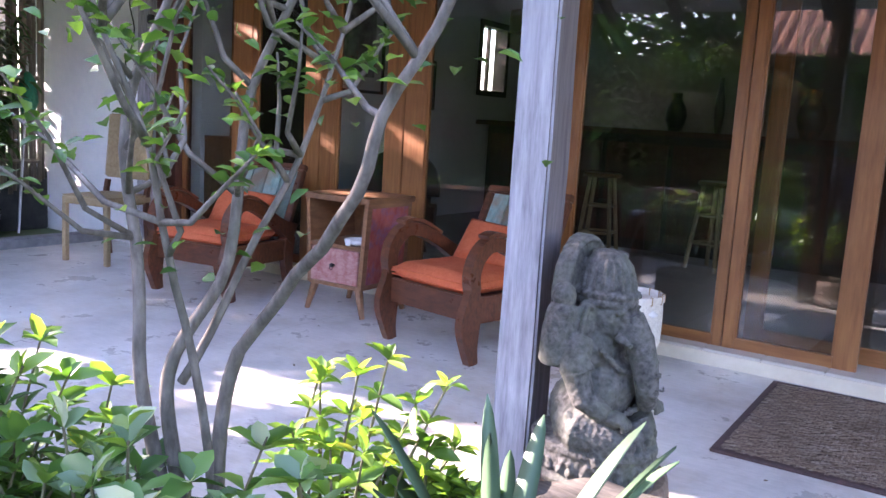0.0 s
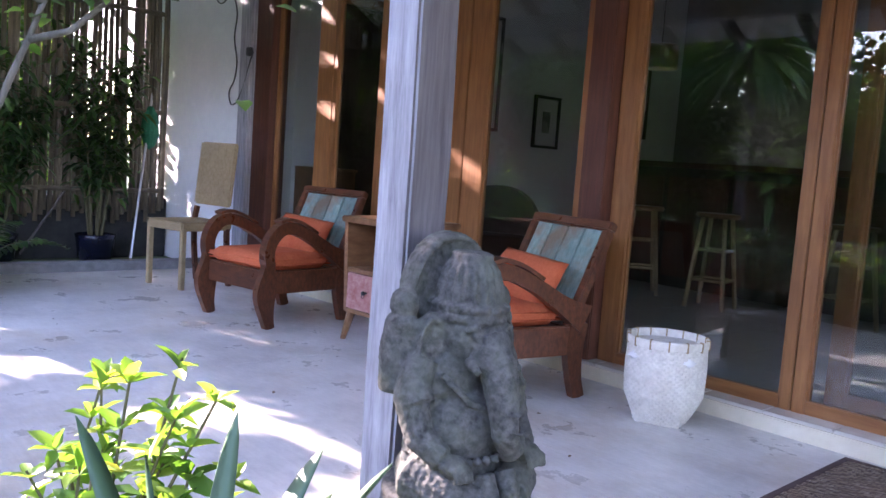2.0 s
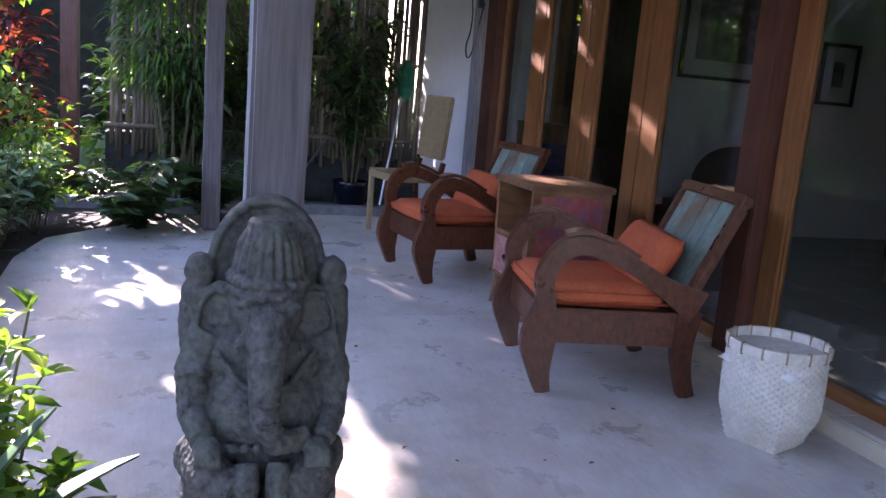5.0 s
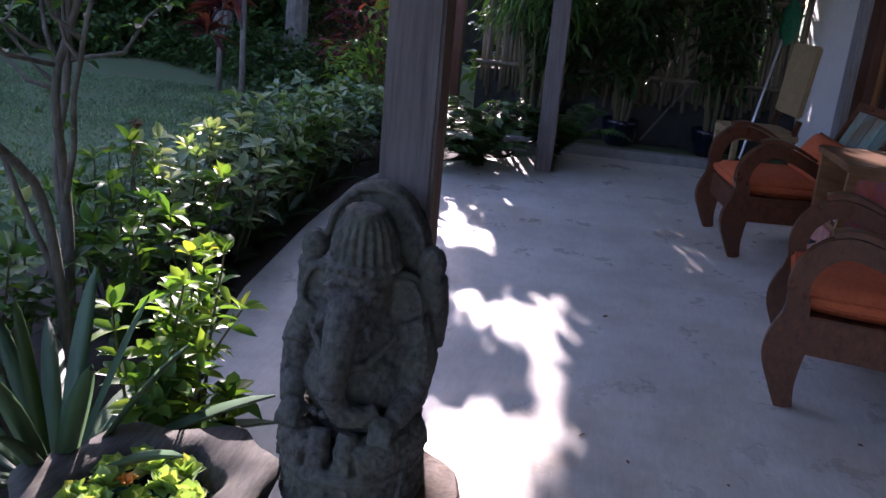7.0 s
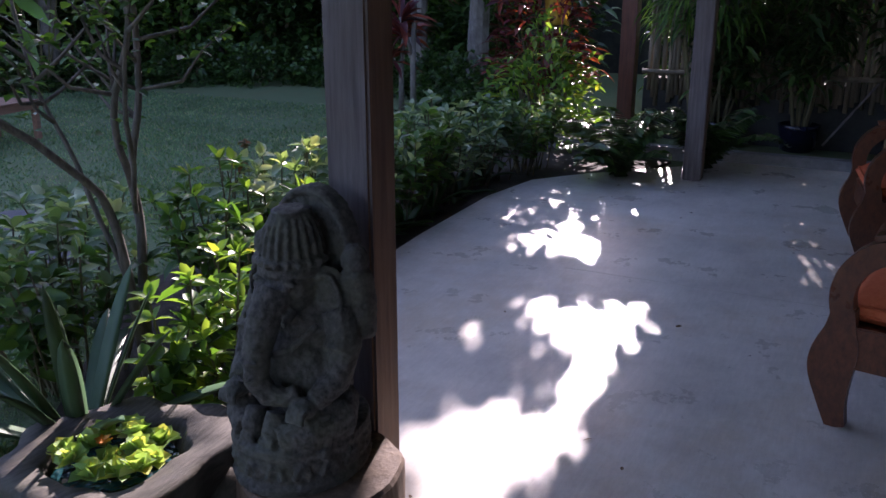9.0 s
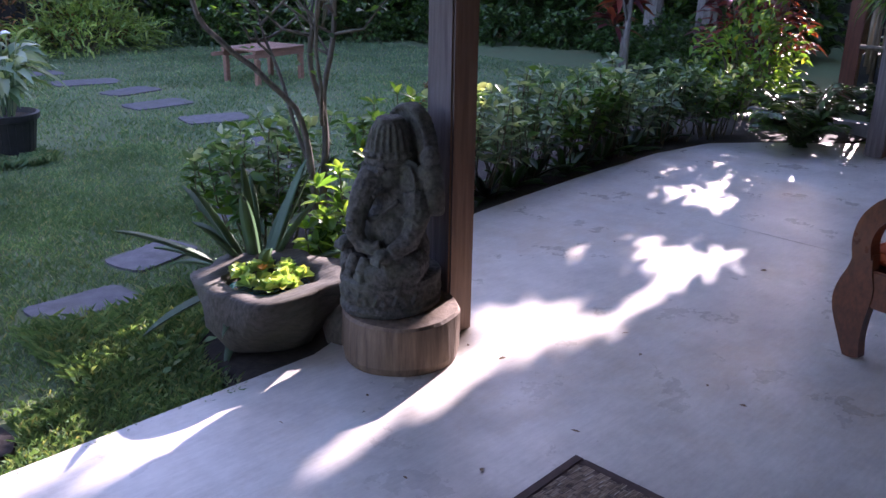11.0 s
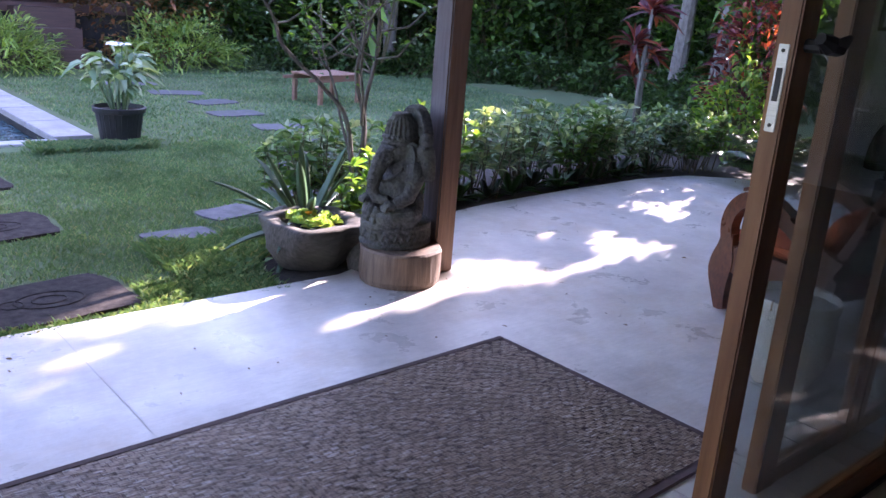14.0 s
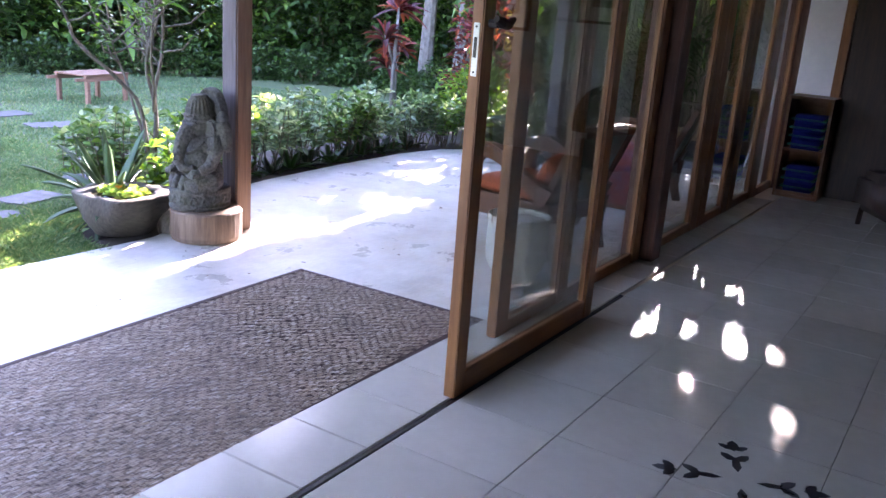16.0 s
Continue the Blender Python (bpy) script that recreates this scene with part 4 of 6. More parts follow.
lathe(bm, [(0.188, 0.0), (0.194, 0.02), (0.182, 0.032), (0.186, 0.095), (0.192, 0.105), (0.188, 0.122), (0.17, 0.126)], 44)
for k in range(16):
    a = k * math.pi / 8
    tube(bm, [(0.186 * math.cos(a + d), 0.186 * math.sin(a + d), z) for d, z in ((-0.13, 0.045), (-0.05, 0.085), (0.06, 0.075), (0.1, 0.05), (0.03, 0.045))], 0.008, 6)
blob((-0.03, 0, 0.20), (0.115, 0.14, 0.11))
blob((0.015, 0, 0.275), (0.09, 0.14, 0.105))
blob((-0.025, 0, 0.38), (0.085, 0.155, 0.095))
for s in (-1, 1):
    tube(bm, [(-0.04, s * 0.10, 0.17), (0.02, s * 0.15, 0.165), (0.09, s * 0.12, 0.155), (0.135, s * 0.06, 0.14)], [0.06, 0.062, 0.055, 0.04], 14)
    tube(bm, [(0.13, s * 0.04, 0.128), (0.142, s * 0.036, 0.16), (0.125, s * 0.036, 0.20)], [0.03, 0.031, 0.026], 12)
    for k in range(4):
        blob((0.166, s * 0.036 + (k - 1.5) * 0.013, 0.137), (0.008, 0.0065, 0.012))
    tube(bm, [(-0.02, s * 0.135, 0.43), (-0.005, s * 0.17, 0.35), (0.03, s * 0.165, 0.27), (0.09, s * 0.14, 0.235)], [0.046, 0.044, 0.038, 0.03], 14)
    tube(bm, [(0.0, s * 0.163, 0.345), (0.012, s * 0.163, 0.33)], [0.049, 0.049], 14)
    blob((0.112, s * 0.125, 0.226), (0.036, 0.036, 0.024))
    for k in range(4):
        tube(bm, [(0.12, s * 0.125 + (k - 1.5) * 0.016, 0.232), (0.146, s * 0.125 + (k - 1.5) * 0.016, 0.222), (0.15, s * 0.125 + (k - 1.5) * 0.016, 0.2)], 0.008, 6)
    tube(bm, [(-0.06, s * 0.13, 0.38), (-0.075, s * 0.16, 0.375), (-0.07, s * 0.166, 0.44), (-0.065, s * 0.165, 0.50)], [0.05, 0.052, 0.047, 0.042], 12)
    blob((-0.06, s * 0.165, 0.505), (0.045, 0.042, 0.03))
    for k in range(3):
        tube(bm, [(-0.04, s * 0.165 + 0.01, 0.49 - k * 0.016), (-0.022, s * 0.165, 0.49 - k * 0.016), (-0.03, s * 0.165 - 0.016, 0.49 - k * 0.016)], 0.008, 6)
    blob((-0.06, s * 0.162, 0.548), (0.036, 0.038, 0.04))
    blob((-0.015, s * 0.118, 0.455), (0.020, 0.058, 0.085), s * 12, 0, s * 15)
    tube(bm, [(0.004, s * 0.118 + 0.045 * math.cos(q), 0.455 + 0.068 * math.sin(q)) for q in np.linspace(0, 6.283, 15)], 0.007, 6)
    blob((0.083, s * 0.046, 0.497), (0.012, 0.016, 0.009))
    tube(bm, [(0.07, s * 0.03, 0.512), (0.085, s * 0.048, 0.516), (0.07, s * 0.075, 0.508)], 0.007, 6)
    tube(bm, [(0.07, s * 0.058, 0.44), (0.12, s * 0.072, 0.425)], [0.015, 0.008], 8)
    tube(bm, [(-0.02, s * 0.17, 0.22), (0.06, s * 0.168, 0.17), (0.09, s * 0.165, 0.09)], [0.012, 0.016, 0.018], 6)
blob((0.012, 0, 0.49), (0.083, 0.088, 0.085))
tube(bm, [(0.07, 0, 0.478), (0.115, 0.0, 0.425), (0.142, -0.004, 0.355), (0.152, 0.0, 0.29), (0.142, 0.03, 0.252), (0.12, 0.075, 0.245), (0.105, 0.10, 0.262)], [0.056, 0.046, 0.038, 0.033, 0.029, 0.024, 0.018], 14)
for q in (0.445, 0.41, 0.375, 0.34, 0.305):
    x = 0.105 + (0.445 - q) * 0.33
    tube(bm, [(x + 0.036, -0.03, q + 0.004), (x + 0.048, 0.0, q), (x + 0.036, 0.03, q + 0.004)], 0.004, 5)
lathe(bm, [(0.086, 0.518), (0.095, 0.524), (0.095, 0.536), (0.089, 0.539), (0.094, 0.544), (0.094, 0.560), (0.080, 0.565), (0.077, 0.59), (0.064, 0.630), (0.048, 0.652), (0.052, 0.658), (0.052, 0.668), (0.036, 0.674)], 30, 0.0, 0)
for k in range(20):
    a = k * math.pi / 10
    blob((0.095 * math.cos(a), 0.095 * math.sin(a), 0.552), (0.008, 0.009, 0.009))
    tube(bm, [(r * math.cos(a), r * math.sin(a), z) for r, z in ((0.083, 0.567), (0.080, 0.59), (0.067, 0.63), (0.052, 0.65))], 0.0065, 6)
disc = []
for k in range(34):
    a = math.pi * (-0.2 + 1.4 * k / 33)
    disc.append((0.146 * math.cos(a), 0.548 + 0.162 * math.sin(a)))
plate(disc, "x", -0.112, -0.068, bm)
tube(bm, [(-0.066, u * 0.93, 0.548 + (z - 0.548) * 0.93) for u, z in disc], 0.010, 8)
for k in range(12):
    a = -1.2 + k * 0.22
    blob((0.06 + 0.05 * math.cos(a), 0.13 * math.sin(a), 0.222), (0.012, 0.012, 0.010))
tube(bm, [(0.045, -0.12, 0.41), (0.085, -0.06, 0.35), (0.095, 0.0, 0.33), (0.085, 0.06, 0.35), (0.045, 0.12, 0.41)], 0.009, 8)
bmesh.ops.transform(bm, matrix=pose(-0.60, 1.908, ZB, 0, 0, -4) @ Matrix.Diagonal((1.0, 0.85, 1.0, 1)), verts=bm.verts)
statue = tagged(new("statue", put(bm, "statue", STONE, True)), "grey mossy carved stone elephant-headed statue on a log stand", "statue")
rem = statue.modifiers.new("remesh", "REMESH")
rem.mode, rem.voxel_size, rem.use_smooth_shade = "VOXEL", 0.0042, True
tex = bpy.data.textures.new("pitted", "CLOUDS")
tex.noise_scale = 0.011
dsp = statue.modifiers.new("pits", "DISPLACE")
dsp.texture, dsp.strength, dsp.mid_level = tex, 0.006, 0.5

# ---- stone basin with water lettuce ----
bas = thing("stone_basin", "rough hollowed stone basin with water lettuce", "basin", -0.345, 1.51, -0.03)
part("bowl", lathed([(0.12, 0.0), (0.18, 0.03), (0.235, 0.12), (0.262, 0.19), (0.270, 0.226), (0.266, 0.236), (0.22, 0.233), (0.168, 0.226), (0.160, 0.216), (0.15, 0.17), (0.001, 0.165)], 64, 0, 0, 0.24), BASINSTONE, bas, smooth=True)
bas.scale = (1.06, 1.0, 1.14)
part("water", lathed([(0.001, 0.186), (0.15, 0.186), (0.15, 0.188), (0.001, 0.188)], 24), WATER, bas)
for k in range(13):
    a, r = k * 2.4, 0.02 + 0.033 * math.sqrt(k)
    p = np.array([r * math.cos(a), r * math.sin(a), 0.205 + 0.012 * (k % 3)])
    n = 13
    ang = np.linspace(0, 6.283, n, endpoint=False) + k
    el = np.tile([0.25, 0.7, 1.05], 5)[:n]
    way = np.stack([np.cos(ang) * np.cos(el), np.sin(ang) * np.cos(el), np.sin(el)], 1)
    o = leaves("rosette", bas, np.tile(p, (n, 1)), way, 0.05, 0.045, LETTUCE, 0.05, 0.3)
    o["kind"] = "stuff"
ang = np.linspace(0, 6.283, 6, endpoint=False)
leaves("blossom", bas, np.tile([0.01, -0.02, 0.245], (6, 1)), np.stack([np.cos(ang) * 0.8, np.sin(ang) * 0.8, np.full(6, 0.6)], 1), 0.03, 0.022, surf("orange_petal", (0.75, 0.25, 0.03), (0.85, 0.5, 0.08), 30), 0.05, 0.3)
for nm, x, y, z, rr in (("pebble_stone", -0.48, 1.725, -0.03, 0.09),):
    bm = bmesh.new()
    ball(bm, (0, 0, rr * 0.8), (rr * 0.7, rr, rr * 1.1), 14)
    for v in bm.verts:
        v.co += v.co.normalized() * 0.02 * noise.noise(v.co * 12)
    s = thing("rock", "pale rough stone beside the basin", "rock", x - 0.03, y, z)
    part("stone", bm, BASINSTONE, s, smooth=True)


# ---- plants ----
def rosette(name, label, cat, x, y, z, n, length, width, mat, lo, hi, droop, seed, group="", fold=0.35):
    """Sword leaves from one crown."""
    rng = np.random.default_rng(seed)
    t = thing(name, label, cat, x, y, z, 0, group)
    seg = 9
    for k in range(n):
        a = k * 2.399 + rng.normal(0, 0.15)
        f = (k + 0.5) / n
        el = radians(hi + (lo - hi) * f + rng.normal(0, 5))
        L, W = length * rng.uniform(0.75, 1.1), width * rng.uniform(0.85, 1.1)
        bm = bmesh.new()
        rows = []
        for s in range(seg + 1):
            q = s / seg
            r = L * q * math.cos(el)
            h = L * q * math.sin(el) - droop * L * q * q * (0.4 + f)
            w = W * (0.55 + 0.9 * q) * (1 - q ** 2.2) ** 0.8 / 1.05 + 0.002
            lift = w * fold
            px, py = math.cos(a) * (r + 0.02), math.sin(a) * (r + 0.02)
            sx, sy = -math.sin(a) * w / 2, math.cos(a) * w / 2
            rows.append([bm.verts.new((px + sx, py + sy, h + lift)), bm.verts.new((px, py, h)), bm.verts.new((px - sx, py - sy, h + lift)), bm.verts.new((px, py, h - 0.006))])
        for p, q in zip(rows, rows[1:]):
            for i in range(4):
                bm.faces.new((p[i], p[(i + 1) % 4], q[(i + 1) % 4], q[i]))
        part("leaf", bm, mat, t, smooth=True)
    return t


rosette("agave", "spiky dark green agave behind the stone basin", "agave", -0.5, 1.2, 0.06, 26, 0.63, 0.066, AGAVE, 2, 74, 0.2, 3)


def whorled(name, label, cat, x, y, spread_x, spread_y, h0, h1, stems, leaf_l, leaf_w, mat, seed, per=7, tiers=3, lean=(0, 0), group="", up=0.35, leaf_mat2=None, bark=None):
    """A shrub: thin stems from the ground, whorls of leaves at their ends."""
    rng = np.random.default_rng(seed)
    t = thing(name, label, cat, x, y, -0.015, 0, group)
    bm = bmesh.new()
    base, way, ln, tips = [], [], [], []
    for s in range(stems):
        u, v = rng.uniform(-1, 1), rng.uniform(-1, 1)
        top = Vector((u * spread_x + lean[0], v * spread_y + lean[1], rng.uniform(h0, h1) * (1 - 0.12 * (u * u + v * v))))
        foot = Vector((top.x * 0.55 + rng.normal(0, 0.03), top.y * 0.55 + rng.normal(0, 0.03), 0))
        mid = foot.lerp(top, 0.5) + Vector((rng.normal(0, 0.03), rng.normal(0, 0.03), 0.02))
        tube(bm, [foot, mid, top], [0.006, 0.0045, 0.003], 5, cap=False)
        for k in range(tiers):
            f = 1 - k * 0.19 - rng.uniform(0, 0.06)
            p = mid.lerp(top, max(0.0, (f - 0.5) * 2)) if f > 0.5 else foot.lerp(mid, f * 2)
            a0 = rng.uniform(0, 6.28)
            m = per if k == 0 else max(3, per - 2)
            for q in range(m):
                a = a0 + 6.283 * q / m + rng.normal(0, 0.25)
                e = up + rng.normal(0, 0.3) + (0.5 if k == 0 and q % 3 == 0 else 0)
                base.append((p.x, p.y, p.z))
                way.append((math.cos(a) * math.cos(e), math.sin(a) * math.cos(e), math.sin(e)))
                ln.append(leaf_l * rng.uniform(0.65, 1.15))
                tips.append(k == 0 and q % 3 == 0)
    part("branching", bm, bark or STEM, t)
    base, way, ln, tips = np.array(base), np.array(way), np.array(ln), np.array(tips)
    if leaf_mat2 is not None:
        leaves("young_foliage", t, base[tips], way[tips], ln[tips] * 0.9, ln[tips] * leaf_w / leaf_l, leaf_mat2, 0.15)
        base, way, ln = base[~tips], way[~tips], ln[~tips]
    leaves("foliage", t, base, way, ln, ln * leaf_w / leaf_l, mat, 0.25)
    return t


HG = "shrubs along the terrace edge"
whorled("shrub", "bright yellow-green leafy shrub at the terrace edge", "shrub", -0.97, 1.22, 0.2, 0.17, 0.36, 0.66, 15, 0.088, 0.034, LEAF_LIGHT, 11, 7, 4, (0.0, 0.06), HG, leaf_mat2=LEAF_LIGHT)
whorled("shrub", "low bright green leafy shrub beside the agave", "shrub", -0.76, 1.40, 0.12, 0.1, 0.22, 0.42, 12, 0.09, 0.04, LEAF_LIGHT, 12, 7, 3, (0, 0.0), HG, leaf_mat2=LEAF)
whorled("shrub", "green leafy shrub under the small tree", "shrub", -0.92, 0.62, 0.30, 0.24, 0.32, 0.66, 30, 0.098, 0.042, LEAF, 13, 7, 4, (0, 0), HG, leaf_mat2=LEAF_PALE)
for k, (x, y, mat) in enumerate(((-1.75, 0.66, LEAF), (-2.3, 0.62, LEAF), (-2.85, 0.58, LEAF_PALE), (-3.4, 0.56, LEAF), (-3.95, 0.56, LEAF_PALE), (-4.5, 0.6, LEAF), (-5.05, 0.72, LEAF))):
    whorled("shrub", "leafy green shrub with pale upper leaves in the bed", "shrub", x, y, 0.34, 0.28, 0.40, 0.70 if k < 5 else 0.6, 27, 0.105, 0.040, (LEAF, LEAF_PALE, LEAF_BLUE)[k % 3], 20 + k, 7, 4, (0, 0.04), HG, leaf_mat2=LEAF_LIGHT if k < 1 else LEAF_PALE)
whorled("shrub", "pale variegated shrub by the small tree", "shrub", -1.45, -0.05, 0.3, 0.3, 0.3, 0.55, 26, 0.12, 0.05, LEAF_PALE, 41, 7, 3, (0, 0), HG)
whorled("flower", "small plant with orange-red flower heads", "flower", -2.15, 0.45, 0.1, 0.1, 0.6, 0.72, 4, 0.035, 0.02, LEAF_BRONZE, 43, 9, 1)


def small_tree():
    t = thing("small_tree", "slender grey many-stemmed small tree with sparse leaves", "tree", -1.06, 0.87, -0.03)
    rng = np.random.default_rng(5)
    bm = bmesh.new()
    base, way = [], []
    STEMS = [
        [(0, 0, 0), (0.03, -0.01, 0.4), (0.10, -0.03, 0.72), (0.42, -0.09, 1.04), (0.55, -0.11, 1.27), (0.68, -0.12, 1.52), (0.78, -0.1, 1.8)],
        [(-0.02, 0, 0), (-0.07, -0.05, 0.45), (-0.08, -0.05, 0.68), (0.03, 0.0, 0.9), (0.0, 0.09, 1.27), (0.08, 0.16, 1.55), (0.1, 0.2, 1.9)],
        [(-0.03, -0.02, 0), (-0.10, -0.08, 0.45), (-0.14, -0.10, 0.76), (-0.2, -0.07, 1.2), (-0.13, -0.02, 1.5), (-0.1, 0.0, 1.85)],
        [(0.02, -0.01, 0.35), (0.08, -0.14, 0.8), (0.1, -0.28, 1.15), (0.05, -0.38, 1.6)],
        [(-0.06, -0.04, 0.62), (0.04, 0.08, 0.95), (0.10, 0.2, 1.25), (0.16, 0.26, 1.6)],
    ]
    for st in STEMS:
        n = len(st)
        pts = [(c[0] + 0.03 * noise.noise((c[2] * 3.1, c[0] * 9, 1)) * min(1, c[2] * 2), c[1] + 0.03 * noise.noise((c[2] * 3.1, c[1] * 9, 7)) * min(1, c[2] * 2), c[2]) for c in smooth_line(st, 5)]
        r = [(0.019 if st[0][2] < 0.1 else 0.011) * (1 - 0.7 * i / len(pts)) for i in range(len(pts))]
        tube(bm, pts, r, 8)
        for b in range(9):
            f = rng.uniform(0.5, 0.98)
            p = Vector(pts[int(f * (len(pts) - 1))])
            a, e = rng.uniform(0, 6.28), rng.uniform(0.2, 1.1)
            L = rng.uniform(0.2, 0.5)
            d = Vector((math.cos(a) * math.cos(e), math.sin(a) * math.cos(e), math.sin(e)))
            q = [p, p + d * L * 0.3 + Vector((rng.normal(0, 0.02), rng.normal(0, 0.02), -0.01)), p + d * L * 0.65 + Vector((0, 0, 0.05)), p + d * L + Vector((rng.normal(0, 0.04), rng.normal(0, 0.04), 0.08))]
            tube(bm, q, [0.008, 0.0065, 0.0045, 0.0025], 6)
            for s in range(int(rng.integers(10, 24))):
                w = q[2].lerp(q[3], rng.uniform(-0.5, 1.1))
                aa, ee = rng.uniform(0, 6.28), rng.uniform(-0.4, 0.8)
                base.append(tuple(w))
                way.append((math.cos(aa) * math.cos(ee), math.sin(aa) * math.cos(ee), math.sin(ee)))
        for s in range(12):
            p = Vector(pts[int(rng.uniform(0.45, 1.0) * (len(pts) - 1))]) + Vector(rng.normal(0, 0.045, 3))
            aa, ee = rng.uniform(0, 6.28), rng.uniform(-0.3, 0.8)
            base.append(tuple(p))
            way.append((math.cos(aa) * math.cos(ee), math.sin(aa) * math.cos(ee), math.sin(ee)))
        for s in range(130):
            aa, ee = rng.uniform(0, 6.28), rng.uniform(-0.3, 0.8)
            p = Vector(pts[-1]) + Vector(rng.normal(0, 0.19, 3))
            base.append(tuple(p))
            way.append((math.cos(aa) * math.cos(ee), math.sin(aa) * math.cos(ee), math.sin(ee)))
    part("trunk", bm, TWIG, t, smooth=True)
    base = np.array(base)
    leaves("crown", t, base, way, RNG.uniform(0.032, 0.056, len(base)), RNG.uniform(0.02, 0.032, len(base)), LEAF, 0.2)


small_tree()


def cloud(n, box_lo, box_hi, rng, outward=None):
    p = rng.uniform(box_lo, box_hi, (n, 3))
    w = rng.normal(0, 1, (n, 3)) + np.array([0, 0, 0.3])
    return p, w


def bush(name, label, cat, cx, cy, rx, ry, h, n, l, w, mat, seed, z=-0.03, group="", kind="", base_frac=0.05, droop=0.4):
    rng = np.random.default_rng(seed)
    u = unit(rng.normal(0, 1, (n, 3)))
    u[:, 2] = np.abs(u[:, 2])
    r = rng.uniform(0.45, 1.0, (n, 1)) ** 0.5
    lump = 1 + 0.22 * np.sin(u[:, :1] * 7 + seed) * np.cos(u[:, 1:2] * 6 + seed * 2) + 0.1 * np.sin(u[:, 2:3] * 15 + seed)
    p = u * r * lump * np.array([rx, ry, h]) + np.array([0, 0, h * base_frac])
    t = thing(name, label, cat, cx, cy, z, 0, group, kind)
    bm = bmesh.new()
    for k in range(9):
        a = k * 0.7 + seed
        tube(bm, [(0.1 * rx * math.cos(a), 0.1 * ry * math.sin(a), 0), (0.55 * rx * math.cos(a), 0.55 * ry * math.sin(a), h * 0.65)], [0.02, 0.006], 5)
    part("branching", bm, STEM, t)
    leaves("foliage", t, p, u + rng.normal(0, 0.55, (n, 3)) + np.array([0, 0, 0.25]), rng.uniform(0.7, 1.2, n) * l, rng.uniform(0.8, 1.1, n) * w, mat, droop)
    return t


def fan_clump(name, label, x, y, rx, ry, h, n, seed, mat=None):
    """Lady palms: canes with fans of narrow fingers."""
    rng = np.random.default_rng(seed)
    t = thing(name, label, "palm", x, y, -0.03, 0, "lady palm clumps")
    base, way = [], []
    bm = bmesh.new()
    for k in range(n):
        a, r = rng.uniform(0, 6.28), math.sqrt(rng.uniform(0, 1))
        p = Vector((rx * r * math.cos(a), ry * r * math.sin(a), h * rng.uniform(0.35, 1.0) * (1 - 0.45 * r * r)))
        out = Vector((math.cos(a) * (r + 0.15), math.sin(a) * (r + 0.15), 0.25)).normalized()
        if k % 3 == 0:
            tube(bm, [(p.x * 0.6, p.y * 0.6, 0), p], [0.008, 0.005], 5, cap=False)
        side = out.cross(Vector((0, 0, 1))).normalized()
        for f in range(9):
            g = (f - 4) / 4 * 1.5
            d = out * math.cos(g) + side * math.sin(g)
            base.append(tuple(p))
            way.append((d.x, d.y, d.z + 0.1))
    part("cane_work", bm, STEM, t)
    n = len(base)
    leaves("foliage", t, base, way, RNG.uniform(0.17, 0.27, n), 0.032, mat or LEAF_LIME, 0.3, 0.2)
    return t


bush("lady_palm", "light green lady palm clump beside the pool", "palm", -0.95, -7.2, 0.8, 0.55, 0.66, 1700, 0.19, 0.03, LEAF_LIME, 51)
bush("lady_palm", "light green lady palm clump beside the wooden steps", "palm", -3.6, -7.6, 1.0, 0.65, 0.72, 2100, 0.19, 0.03, LEAF_LIME, 52)


def fern(name, label, x, y, n, L, seed):
    rng = np.random.default_rng(seed)
    t = thing(name, label, "fern", x, y, -0.02, 0, "ferns by the far post")
    for k in range(n):
        a = k * 2.4 + rng.normal(0, 0.2)
        el = rng.uniform(0.8, 1.35)
        base, way, ln = [], [], []
        l = L * rng.uniform(0.7, 1.1)
        sp = []
        for s in range(22):
            q = s / 21
            r, h = l * q * math.cos(el), l * q * math.sin(el) - 0.55 * l * q * q
            p = (r * math.cos(a), r * math.sin(a), h + 0.05)
            sp.append(p)
            for sd in (-1, 1):
                base.append(p)
                b = a + sd * 1.25
                way.append((math.cos(b), math.sin(b), 0.05))
                ln.append(0.17 * math.sin(math.pi * min(1, q * 0.9 + 0.12)) + 0.012)
        f = leaves("frond", t, base, way, np.array(ln), 0.042, LEAF_DARK, 0.2, 0.1)
        part("midrib", tubed(sp, 0.004, 5), STEM, f)


fern("fern", "broad green fern at the foot of the far post", -5.05, 1.5, 14, 1.0, 61)
fern("fern", "green fern behind the far post", -5.62, 2.0, 14, 1.0, 62)
fern("fern", "green fern in the bed near the far post", -5.5, 1.35, 13, 1.0, 63)
for k, (x, y) in enumerate((-1.55 - 0.27 * q, 0.80 - 0.015 * q + 0.04 * math.sin(q * 2.3)) for q in range(12)):
    rosette("bed_plant", "low broad-leaved green plant at the bed's edge", "plant", x, y, -0.01, 11, 0.25 + 0.05 * math.sin(k * 1.7), 0.085, LEAF_DARK if k % 2 else LEAF, 12, 72, 0.3, 70 + k, "low plants at the bed's edge", 0.15)

